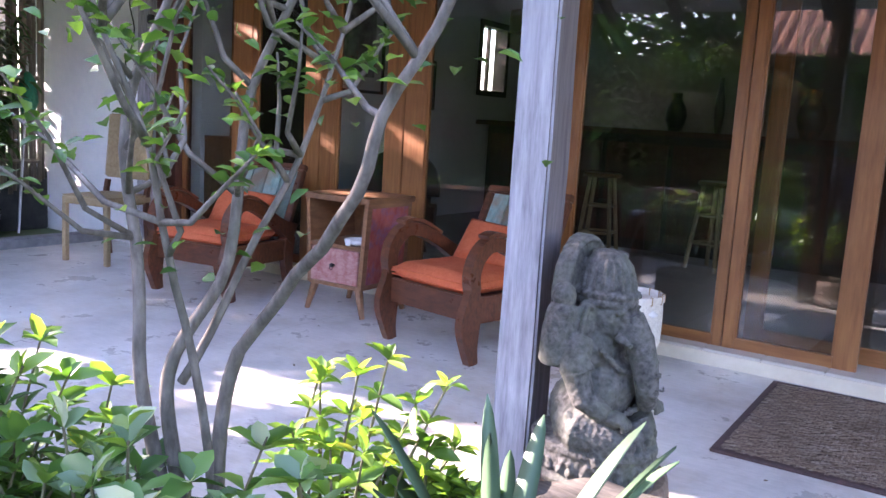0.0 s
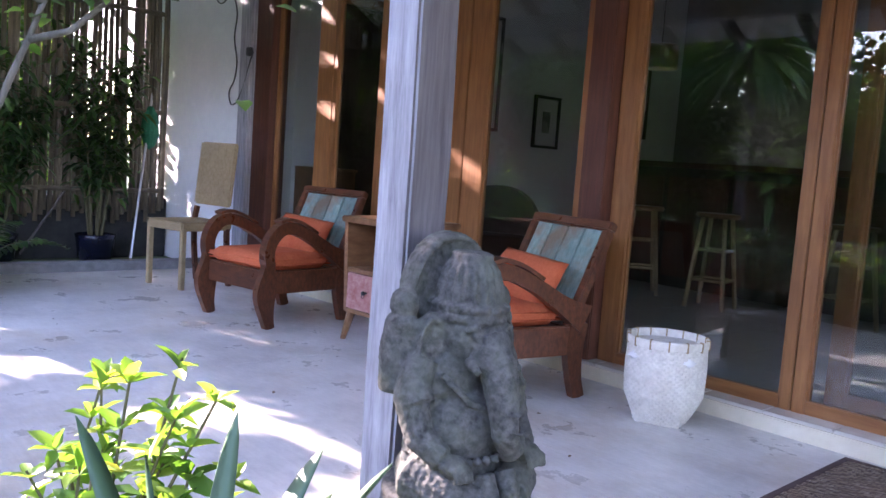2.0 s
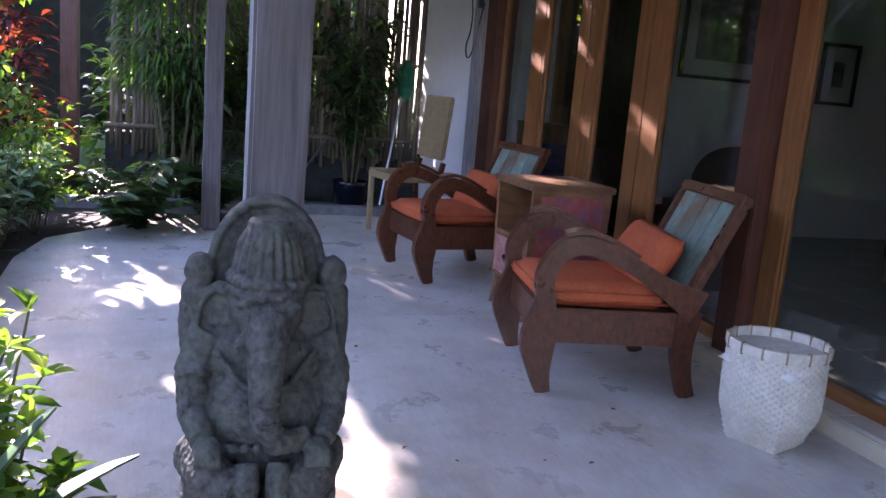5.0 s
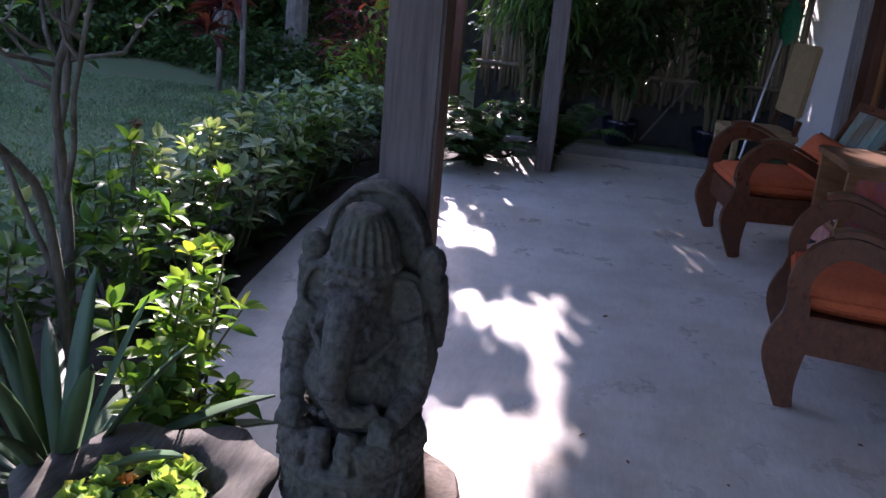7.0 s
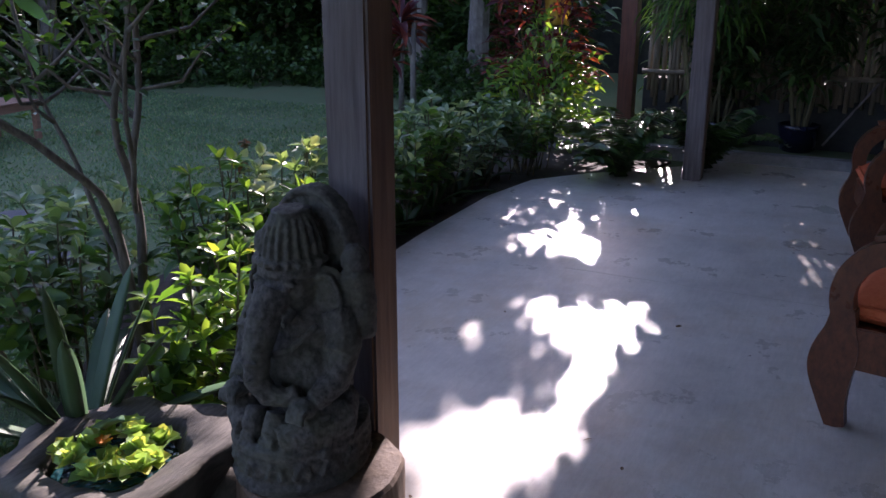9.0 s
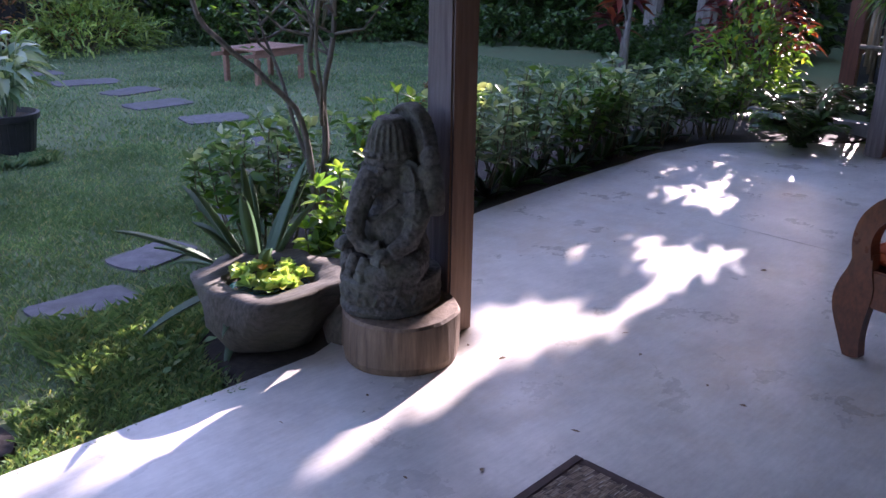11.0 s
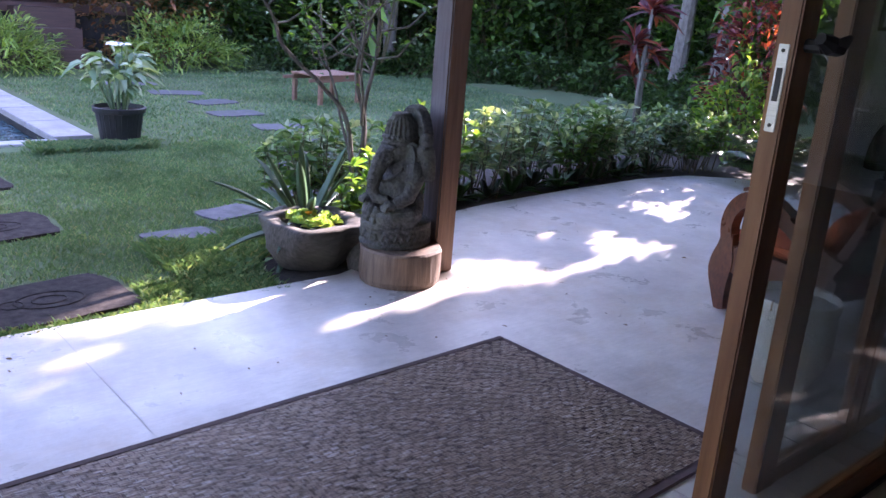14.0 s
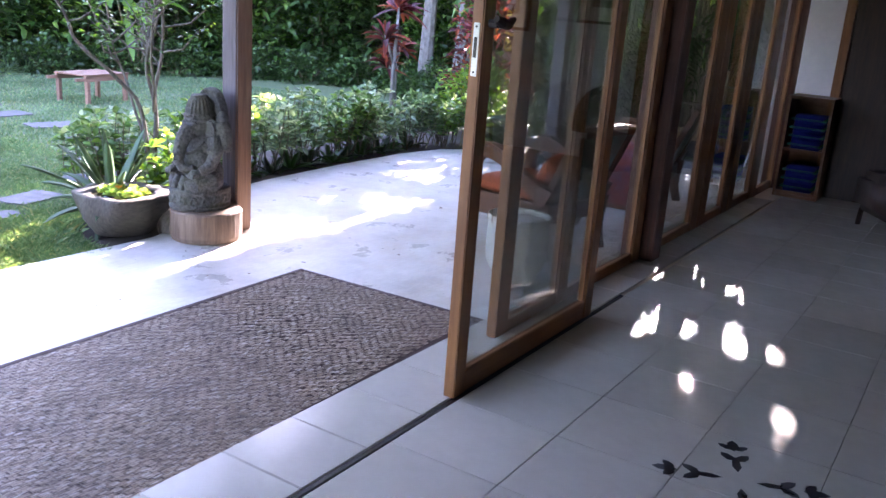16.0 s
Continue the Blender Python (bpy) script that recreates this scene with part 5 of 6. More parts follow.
# croton, cordyline and other plants at the west end
bush("croton", "croton bush with yellow-green lower leaves and red tips", "bush", -6.25, 0.45, 0.5, 0.5, 0.95, 900, 0.13, 0.045, LEAF_LIGHT, 81)
bush("croton", "dark red croton bush with sunlit orange leaves", "bush", -6.75, 0.25, 0.45, 0.45, 1.5, 800, 0.16, 0.045, LEAF_RED, 82, base_frac=0.35)
def cordyline(x, y, h, seed, label):
    t = thing("cordyline", label, "cordyline", x, y, -0.03)
    rng = np.random.default_rng(seed)
    bm = tubed([(0, 0, 0), (0.03, 0.02, h * 0.5), (-0.02, 0.03, h)], [0.035, 0.028, 0.02], 8)
    tube(bm, [(0.03, 0.02, h * 0.5), (0.14, -0.05, h * 0.75)], [0.02, 0.014], 8)
    part("trunk", bm, BARK, t, smooth=True)
    base, way = [], []
    for top, m in (((-0.02, 0.03, h), 34), ((0.14, -0.05, h * 0.75), 24)):
        for k in range(m):
            a, e = rng.uniform(0, 6.28), rng.uniform(-0.2, 1.3)
            base.append((top[0], top[1], top[2] - 0.1 * rng.uniform(0, 1)))
            way.append((math.cos(a) * math.cos(e), math.sin(a) * math.cos(e), math.sin(e)))
    leaves("crown", t, base, way, RNG.uniform(0.3, 0.46, len(base)), 0.075, LEAF_RED, 0.35)


cordyline(-6.3, -0.9, 1.45, 83, "red-leaved cordyline on a bare grey stem")
cordyline(-7.3, -1.6, 0.9, 84, "dark red cordyline at the hedge")
bush("weeping_shrub", "pale feathery drooping shrub before the bamboo fence", "shrub", -6.75, 1.75, 0.6, 0.55, 2.3, 2600, 0.16, 0.022, LEAF, 85, base_frac=0.45, droop=0.9)


def potted_cane(x, y, h, seed):
    t = thing("potted_plant", "tall leafy green plant in a dark blue pot", "potted plant", x, y, -0.03, 0, "potted plants by the bamboo fence")
    part("pot", lathed([(0.10, 0.0), (0.14, 0.02), (0.165, 0.20), (0.175, 0.235), (0.16, 0.24), (0.15, 0.20), (0.001, 0.19)], 24), BLUEPOT, t, "dark blue glazed pot", True)
    rng = np.random.default_rng(seed)
    bm = bmesh.new()
    base, way = [], []
    for k in range(7):
        a = k * 0.9
        top = Vector((0.28 * math.cos(a), 0.28 * math.sin(a), h * rng.uniform(0.75, 1.05)))
        tube(bm, [(0.05 * math.cos(a), 0.05 * math.sin(a), 0.19), top * 0.5, top], [0.012, 0.01, 0.006], 6)
        for s in range(150):
            p = Vector((0, 0, 0.2)).lerp(top, rng.uniform(0.35, 1.05)) + Vector(rng.normal(0, 0.09, 3))
            aa, e = rng.uniform(0, 6.28), rng.uniform(-0.5, 0.6)
            base.append(tuple(p))
            way.append((math.cos(aa) * math.cos(e), math.sin(aa) * math.cos(e), math.sin(e)))
    part("cane_work", bm, STEM, t)
    leaves("foliage", t, base, way, RNG.uniform(0.1, 0.17, len(base)), 0.04, LEAF_DARK, 0.5)


potted_cane(-6.85, 3.35, 1.9, 91)
potted_cane(-6.9, 2.55, 1.7, 92)
potted_cane(-6.8, 1.9, 1.3, 93)

# bamboo fence with a dark wall at its foot
fence = thing("bamboo_fence", "weathered bamboo pole fence with light between the poles", "fence", -7.15, 0, -0.03)
part("footing", boxed(-0.12, 0.12, 1.15, 4.08, 0, 0.56, 0.01), DARKWALL, fence, "low dark wall")
pole_me = []
for k in range(4):
    bm = bmesh.new()
    pts, rad = [], []
    for s in range(6):
        z = 0.40 + s * 0.36
        pts += [(0, 0, z), (0, 0, z + 0.335), (0, 0, z + 0.348)]
        rad += [0.0205, 0.0205, 0.024]
    tube(bm, pts, rad, 8)
    for v in bm.verts:
        v.co.x += 0.012 * noise.noise((v.co.z * 0.8, k * 5, 0))
        v.co.y += 0.012 * noise.noise((v.co.z * 0.8, k * 5, 9))
    pole_me.append(put(bm, "pole", BAMBOO, True))
rf = np.random.default_rng(33)
y = 1.2
while y < 4.06:
    p = new("pole", pole_me[int(rf.integers(0, 4))])
    p.matrix_basis = pose(0.14 + rf.normal(0, 0.006), y, rf.uniform(-0.1, 0.06), 0, 0, rf.uniform(0, 360)) @ pose(0, 0, 0, rf.normal(0, 0.4), rf.normal(0, 0.4), 0)
    p.parent = fence
    y += 0.042 + (rf.uniform(0.006, 0.022) if rf.random() < 0.10 else rf.uniform(-0.005, 0.0))
for z in (0.62, 1.35, 2.25):
    part("rail", tubed([(0.185, 1.15, z), (0.185, 3.96, z + 0.01)], 0.022, 8), BAMBOO, fence)
for nm, a, b, r in (("loose_plank", (-6.93, 2.75, 0.03), (-6.98, 3.15, 0.62), 0.018),):
    t = thing("plank", "thin grey plank leaning on the fence wall", "plank")
    part("board", tubed([a, b], 0.012, 4), DARKGREY, t)
nt_ = thing("pool_net", "green pool net on a long pole leaning by the white wall", "pool net")
part("pole", tubed([(-6.72, 3.62, 0.0), (-6.98, 3.86, 1.25), (-7.02, 3.9, 1.55)], 0.012, 8), STEEL, nt_)
part("net", lathed([(0.001, 0.98), (0.05, 1.02), (0.085, 1.12), (0.07, 1.3), (0.02, 1.38), (0.001, 1.385)], 14, -6.96, 3.86), NET, nt_, "green mesh net")
cab = thing("cable", "loose black cable hanging in loops on the white wall", "cable")
rc = [(-5.51, 4.080, 1.84), (-5.55, 4.070, 1.74), (-5.63, 4.075, 1.58), (-5.73, 4.070, 1.44), (-5.84, 4.075, 1.42), (-5.87, 4.070, 1.52), (-5.79, 4.070, 1.62), (-5.75, 4.065, 1.77), (-5.82, 4.070, 1.97), (-5.79, 4.070, 2.17), (-5.89, 4.070, 2.32), (-6.09, 4.070, 2.27), (-6.24, 4.070, 2.42), (-6.29, 4.070, 2.72)]
part("wire", tubed([tuple(c) for c in smooth_line(rc, 4)], 0.006, 6), CABLE, cab, smooth=True)
part("plug", boxed(-5.545, -5.49, 4.03, 4.068, 1.80, 1.87, 0.006), BLACKPLASTIC, cab)


# ---- far garden ----
pot = thing("flower_pot", "black ribbed plastic pot with pale-leaved plant by the pool", "potted plant", -0.66, -2.1, -0.03)
part("pot", lathed([(0.15, 0.0), (0.16, 0.01), (0.195, 0.27), (0.218, 0.275), (0.222, 0.315), (0.205, 0.32), (0.195, 0.28), (0.001, 0.27)], 32), BLACKPLASTIC, pot, "black plastic pot")
for k in range(24):
    a = 2 * math.pi * k / 24
    part("rib", tubed([(0.158 * math.cos(a), 0.158 * math.sin(a), 0.02), (0.194 * math.cos(a), 0.194 * math.sin(a), 0.265)], 0.005, 4), BLACKPLASTIC, pot)
part("soil", lathed([(0.001, 0.275), (0.19, 0.275), (0.19, 0.285), (0.001, 0.29)], 20), SOIL, pot)
rp = np.random.default_rng(17)
pb, pw, pl = [], [], []
bm = bmesh.new()
for k in range(22):
    a, e = rp.uniform(0, 6.28), rp.uniform(0.9, 1.5)
    L = rp.uniform(0.3, 0.62)
    top = Vector((math.cos(a) * math.cos(e) * L, math.sin(a) * math.cos(e) * L, 0.28 + math.sin(e) * L))
    tube(bm, [(0.06 * math.cos(a), 0.06 * math.sin(a), 0.28), top], [0.008, 0.005], 5, cap=False)
    for s in range(5):
        pb.append(tuple(top * rp.uniform(0.8, 1.0)))
        aa = a + rp.normal(0, 0.9)
        ee = rp.uniform(-0.2, 1.2)
        pw.append((math.cos(aa) * math.cos(ee), math.sin(aa) * math.cos(ee), math.sin(ee)))
part("branching", bm, LEAF_PALE, pot)
leaves("foliage", pot, pb, pw, RNG.uniform(0.16, 0.3, len(pb)), 0.06, LEAF_PALE, 0.5)
for k in range(3):
    a = k * 2.1 + 0.4
    leaves("flower", pot, [(0.05 * math.cos(a), 0.05 * math.sin(a), 0.82)] * 4, [(math.cos(a + q), math.sin(a + q), 0.9) for q in (0, 1.6, 3.1, 4.7)], 0.1, 0.05, CERAMIC, 0.5)

def bench():
    b = thing("garden_bench", "low reddish slatted wooden bench on the lawn", "bench", -3.98, -3.98, -0.03, 12)
    b.scale = (0.85, 0.85, 0.95)
    for k in range(8):
        part("slat", boxed(-0.44, 0.44, -0.31 + k * 0.078, -0.31 + k * 0.078 + 0.07, 0.37, 0.39, 0.003), BENCHWOOD, b)
    for s in (-1, 1):
        part("side_rail", boxed(-0.44, 0.44, s * 0.27 - 0.02, s * 0.27 + 0.02, 0.30, 0.369, 0.003), BENCHWOOD, b)
        part("handle", boxed(0.44, 0.62, s * 0.27 - 0.018, s * 0.27 + 0.018, 0.31, 0.35, 0.004), BENCHWOOD, b)
        for x in (-0.39, 0.39):
            part("leg", boxed(x - 0.03, x + 0.03, s * 0.27 - 0.03, s * 0.27 + 0.03, 0, 0.299, 0.004), BENCHWOOD, b)


bench()

# pavilion beyond the pool: steps, deck, posts, tiled roof, an armchair
pav = thing("pavilion", "open wooden garden pavilion on a raised deck with tiled roof", "pavilion", -1.0, -8.0, -0.03)
for k in range(3):
    part("step", boxed(-1.25, -0.42, 0.15 - k * 0.3, 0.5 - k * 0.3, 0, 0.27 + k * 0.27, 0.006), STEPWOOD, pav)
part("deck", boxed(-2.6, 5.0, -3.4, -0.45, 0.72, 0.86, 0.005), STEPWOOD, pav)
part("deck_skirt", boxed(-2.55, 4.95, -3.35, -0.5, 0, 0.72), DARKWALL, pav)
for x in (-2.4, 0.0, 2.4, 4.8):
    for y in (-3.2, -0.65):
        part("post", boxed(x - 0.08, x + 0.08, y - 0.08, y + 0.08, 0.86, 3.0, 0.006), STEPWOOD, pav)
part("back_wall", boxed(-2.5, 4.9, -3.4, -3.3, 0.86, 3.0), DARKWOOD, pav)
bm = bmesh.new()
for r in range(16):
    for c in range(36):
        x, y = -3.2 + c * 0.245, 0.2 - r * 0.15
        z = 2.75 + r * 0.11
        vs = [bm.verts.new((x + dx, y - dy, z + dy * 0.73 + dz)) for dx, dz in ((0, 0.015), (0.06, 0.04), (0.12, 0.04), (0.18, 0.0), (0.245, 0.015)) for dy in (0, 0.17)]
        for k in range(4):
            bm.faces.new((vs[2 * k], vs[2 * k + 2], vs[2 * k + 3], vs[2 * k + 1]))
rt = part("roof", bm, TERRACOTTA, pav, "rows of clay tiles")
bm = plate([(0.15, 2.72), (-2.2, 4.45), (-4.4, 2.72)], "x", -3.2, 5.6)
part("roof_boards", bm, DARKWOOD, pav)
ch = thing("deck_chair", "dark wooden armchair with a brown cushion on the deck", "chair", -1.85, -8.95, 0.832, 0)
part("seat", boxed(-0.3, 0.3, -0.3, 0.3, 0.33, 0.40, 0.01), DARKWOOD, ch)
part("cushion", boxed(-0.27, 0.27, -0.24, 0.28, 0.40, 0.50, 0.03), surf("brown_cushion", (0.16, 0.09, 0.06), (0.22, 0.13, 0.09), 40, rough=0.9), ch)
part("backrest", boxed(-0.3, 0.3, -0.36, -0.30, 0.40, 0.95, 0.01), DARKWOOD, ch)
part("back_cushion", boxed(-0.27, 0.27, -0.30, -0.18, 0.48, 0.92, 0.03), bpy.data.materials["brown_cushion"], ch)
for s in (-1, 1):
    part("armrest", boxed(s * 0.33 - 0.03, s * 0.33 + 0.03, -0.34, 0.32, 0.58, 0.62, 0.008), DARKWOOD, ch)
    for y in (-0.3, 0.28):
        part("leg", boxed(s * 0.33 - 0.025, s * 0.33 + 0.025, y - 0.025, y + 0.025, 0.0, 0.58, 0.004), DARKWOOD, ch)
bm = bmesh.new()
ball(bm, (0.5, -10.35, 0.2), (0.9, 0.35, 0.28), 16)
for v in bm.verts:
    v.co += Vector((0.1, 0.06, 0.06)) * noise.noise(v.co * 2.3)
t = thing("boulder", "smooth grey boulder at the end of the pool", "boulder")
part("stone", bm, BASINSTONE, t, smooth=True)

# bushes and hedges round the lawn
bush("bush", "tall bronze and green bush by the pool", "bush", -0.2, -8.9, 1.3, 1.0, 2.4, 3800, 0.13, 0.05, LEAF_BRONZE, 101)
bush("bush", "tall green bush beside the pavilion", "bush", 0.3, -8.3, 0.8, 0.8, 1.5, 2600, 0.12, 0.045, LEAF, 102)
bush("bush", "mixed green and reddish bush beside the steps", "bush", -3.3, -8.6, 1.3, 0.9, 2.3, 3800, 0.14, 0.055, LEAF_BRONZE, 103)
bush("bush", "dark green bush behind the lawn", "bush", -4.6, -8.7, 1.3, 0.9, 2.6, 3600, 0.16, 0.075, LEAF_DARK, 104)
HEDGE = [(-5.9, -9.0), (-7.3, -8.8), (-8.6, -8.0), (-9.7, -6.9), (-10.5, -5.6), (-10.9, -4.2), (-10.9, -2.8), (-10.6, -1.6)]
for k, (x, y) in enumerate(HEDGE):
    bush("hedge", "tall dark green leafy hedge behind the lawn", "hedge", x, y, 1.25, 1.15, 3.0, 3200, 0.2, 0.10, LEAF_DARK if k % 3 else LEAF, 110 + k, group="tall hedge round the lawn")
LOW = [(-5.6, -7.6), (-6.6, -7.3), (-7.6, -6.7), (-8.5, -5.9), (-9.2, -5.0), (-9.6, -4.0), (-9.6, -3.0), (-9.1, -2.1), (-8.4, -1.3), (-7.8, -0.6)]
for k, (x, y) in enumerate(LOW):
    bush("low_hedge", "low dark green ground cover along the lawn", "ground cover", x, y, 0.75, 0.6, 0.5, 1500, 0.1, 0.06, LEAF_DARK, 130 + k, group="low planting along the lawn")
for k in range(7):
    rosette("border_lily", "grey-green strappy border plant", "plant", -4.3 - k * 0.28, -7.35 + 0.06 * math.sin(k * 2), -0.03, 20, 0.42, 0.03, LEAF_PALE, 15, 80, 0.5, 150 + k, "strappy border plants", 0.2)
bush("banana_clump", "large broad green leaves at the hedge", "plant", -6.9, -6.9, 0.6, 0.5, 1.9, 60, 0.6, 0.2, LEAF_LIGHT, 161, base_frac=0.5)
palm = thing("palm_trunk", "grey ringed palm trunk at the edge of the lawn", "palm tree", -7.5, -7.35, -0.03)
pts, rad = [], []
for s in range(30):
    pts += [(0.02 * math.sin(s * 0.3), 0, s * 0.12), (0.02 * math.sin(s * 0.3), 0, s * 0.12 + 0.1)]
    rad += [0.125, 0.115]
part("trunk", tubed(pts, rad, 14), BARK, palm, smooth=True)
pb = np.zeros((90, 3)) + np.array([0.1, 0, 3.6])
ang = np.linspace(0, 50, 90)
leaves("crown", palm, pb, np.stack([np.cos(ang), np.sin(ang), 0.2 + 0.7 * np.sin(ang * 3.1)], 1), 1.5, 0.2, LEAF, 0.5)
gp = thing("gate", "dark timber gate posts among the plants at the garden's end", "gate", -7.9, 0.35, -0.03)
for y in (-0.42, 0.42):
    part("gate_post", boxed(-0.08, 0.08, y - 0.08, y + 0.08, 0, 2.3, 0.008), DARKPOST, gp)
part("gate_beam", boxed(-0.07, 0.07, -0.6, 0.6, 2.3, 2.42, 0.006), DARKPOST, gp)

flag = thing("cloth", "yellow and white cloth hanging on the gate", "cloth", -7.78, 0.02, 0.95)
bm = bmesh.new()
g = [[bm.verts.new((0.03 * math.sin(j * 1.3 + i * 0.6), -0.14 + j * 0.04, 0.55 - i * 0.07 - 0.012 * math.sin(j))) for j in range(8)] for i in range(9)]
for i in range(8):
    for j in range(7):
        bm.faces.new((g[i][j], g[i + 1][j], g[i + 1][j + 1], g[i][j + 1]))
bmesh.ops.solidify(bm, geom=bm.faces[:], thickness=0.004)
part("fabric", bm, surf("yellow_cloth", (0.6, 0.38, 0.04), (0.72, 0.5, 0.08), 30, rough=0.9, bump=0.1), flag, smooth=True)
# unseen trees added on the west side; their gaps shape the sun on the terrace
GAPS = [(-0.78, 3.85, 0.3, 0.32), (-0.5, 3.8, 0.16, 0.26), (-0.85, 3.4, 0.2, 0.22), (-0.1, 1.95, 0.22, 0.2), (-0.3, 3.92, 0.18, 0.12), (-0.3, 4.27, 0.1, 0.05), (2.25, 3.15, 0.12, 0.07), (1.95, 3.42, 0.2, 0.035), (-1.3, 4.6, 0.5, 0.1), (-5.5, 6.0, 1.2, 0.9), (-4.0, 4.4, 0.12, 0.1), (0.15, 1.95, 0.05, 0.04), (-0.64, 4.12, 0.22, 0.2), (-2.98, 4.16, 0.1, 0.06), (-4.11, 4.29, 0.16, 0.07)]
# sun patches wanted on the floor, kept clear of leaves: x, y and half widths
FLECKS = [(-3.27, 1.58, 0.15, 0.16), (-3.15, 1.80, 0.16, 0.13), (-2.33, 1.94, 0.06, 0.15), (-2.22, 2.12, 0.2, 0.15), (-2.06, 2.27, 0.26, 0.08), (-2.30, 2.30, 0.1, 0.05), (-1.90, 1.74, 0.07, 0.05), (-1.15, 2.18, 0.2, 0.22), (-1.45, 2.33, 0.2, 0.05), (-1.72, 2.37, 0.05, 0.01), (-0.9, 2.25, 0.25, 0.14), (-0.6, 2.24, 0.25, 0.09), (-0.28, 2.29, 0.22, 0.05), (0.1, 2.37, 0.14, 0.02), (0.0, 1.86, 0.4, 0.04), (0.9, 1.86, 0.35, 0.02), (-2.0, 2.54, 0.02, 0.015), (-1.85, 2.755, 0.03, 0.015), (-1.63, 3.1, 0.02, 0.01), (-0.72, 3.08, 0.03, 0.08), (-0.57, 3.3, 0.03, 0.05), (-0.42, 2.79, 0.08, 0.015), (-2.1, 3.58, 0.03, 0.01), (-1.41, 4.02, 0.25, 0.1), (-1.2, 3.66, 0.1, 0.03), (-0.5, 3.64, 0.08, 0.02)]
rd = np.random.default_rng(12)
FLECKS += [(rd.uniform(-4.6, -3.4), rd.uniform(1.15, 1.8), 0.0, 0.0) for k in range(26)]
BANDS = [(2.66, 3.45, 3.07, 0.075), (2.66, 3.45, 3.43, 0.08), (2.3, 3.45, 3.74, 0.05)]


def sun_screen_tree(x, y0, y1, z0, z1, n, l, w, seed, label, trunk_y):
    rng = np.random.default_rng(seed)
    p = np.stack([rng.uniform(x - 0.55, x + 0.55, n), rng.uniform(y0, y1, n), rng.uniform(z0, z1, n)], 1)
    p[:, 2] += 0.4 * np.sin(p[:, 1] * 1.7)
    # leaves are left out along the sun's path to each wanted patch
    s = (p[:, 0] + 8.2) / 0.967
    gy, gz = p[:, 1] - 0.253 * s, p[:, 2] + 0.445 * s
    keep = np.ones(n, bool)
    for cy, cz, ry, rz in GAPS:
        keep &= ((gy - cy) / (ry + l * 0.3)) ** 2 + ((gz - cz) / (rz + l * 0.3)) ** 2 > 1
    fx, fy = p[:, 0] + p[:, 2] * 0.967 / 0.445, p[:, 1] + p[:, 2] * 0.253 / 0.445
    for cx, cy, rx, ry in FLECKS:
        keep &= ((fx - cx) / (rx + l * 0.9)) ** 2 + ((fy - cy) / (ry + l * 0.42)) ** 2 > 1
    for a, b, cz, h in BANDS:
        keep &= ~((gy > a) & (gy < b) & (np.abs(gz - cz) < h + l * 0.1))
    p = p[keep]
    t = thing("unseen_shade_tree", label, "tree", 0, 0, 0, 0, "tall trees west of the garden")
    bm = tubed([(x - 0.1, trunk_y, -0.05), (x - 0.05, trunk_y + 0.1, 2.0), (x, trunk_y, z1 * 0.9)], [0.14, 0.1, 0.04], 10)
    for k in range(6):
        f = 0.35 + k * 0.1
        tube(bm, [(x - 0.05, trunk_y + 0.05, z1 * f), (x, trunk_y + (1 if k % 2 else -1) * (y1 - y0) * 0.35, z1 * (f + 0.22))], [0.04, 0.012], 6)
    part("trunk", bm, BARK, t)
    leaves("crown", t, p, rng.normal(0, 1, (len(p), 3)), l, w, LEAF, 0.3)


sun_screen_tree(-8.3, -0.95, 1.5, 1.6, 5.4, 16000, 0.14, 0.085, 201, "unseen small-leaved tree added behind the garden's end to dapple the sun", -1.2)
sun_screen_tree(-8.9, 1.5, 4.8, 2.4, 5.8, 17000, 0.15, 0.09, 202, "unseen leafy tree added behind the bamboo fence to dapple the sun", 4.6)
sun_screen_tree(-9.4, -4.5, -0.9, 2.0, 6.2, 10000, 0.22, 0.13, 203, "unseen broad leafy tree added behind the hedge to cast shade", -2.6)
sun_screen_tree(-10.2, -9.5, -4.5, 2.0, 7.0, 9000, 0.28, 0.16, 204, "unseen broad leafy tree added behind the hedge to cast shade", -6.8)

# dark walls added out of sight to stop sky showing through the hedges
structure("wall_backdrop_south", boxed(-13.0, 9.0, -12.6, -12.4, -0.1, 3.0), DARKWALL, "unseen dark wall added behind the south hedge to block the sky", "wall")
structure("wall_backdrop_west", boxed(-13.0, -12.8, -12.4, 5.0, -0.1, 3.0), DARKWALL, "unseen dark wall added behind the west hedge to block the sky", "wall")
for k, (x, y) in enumerate(((-3.0, -13.5), (-6.5, -13.0), (-10.0, -12.2), (-12.4, -9.5), (-13.2, -6.0), (1.5, -13.5), (5.0, -13.0), (-13.4, -4.6))):
    bush("background_tree", "large dark green tree crown beyond the garden", "tree", x, y, 2.4, 2.0, 4.3 if y < -12.9 else 5.6, 3200, 0.42, 0.22, LEAF_DARK if k % 2 else LEAF, 190 + k, group="trees beyond the garden", base_frac=0.1)
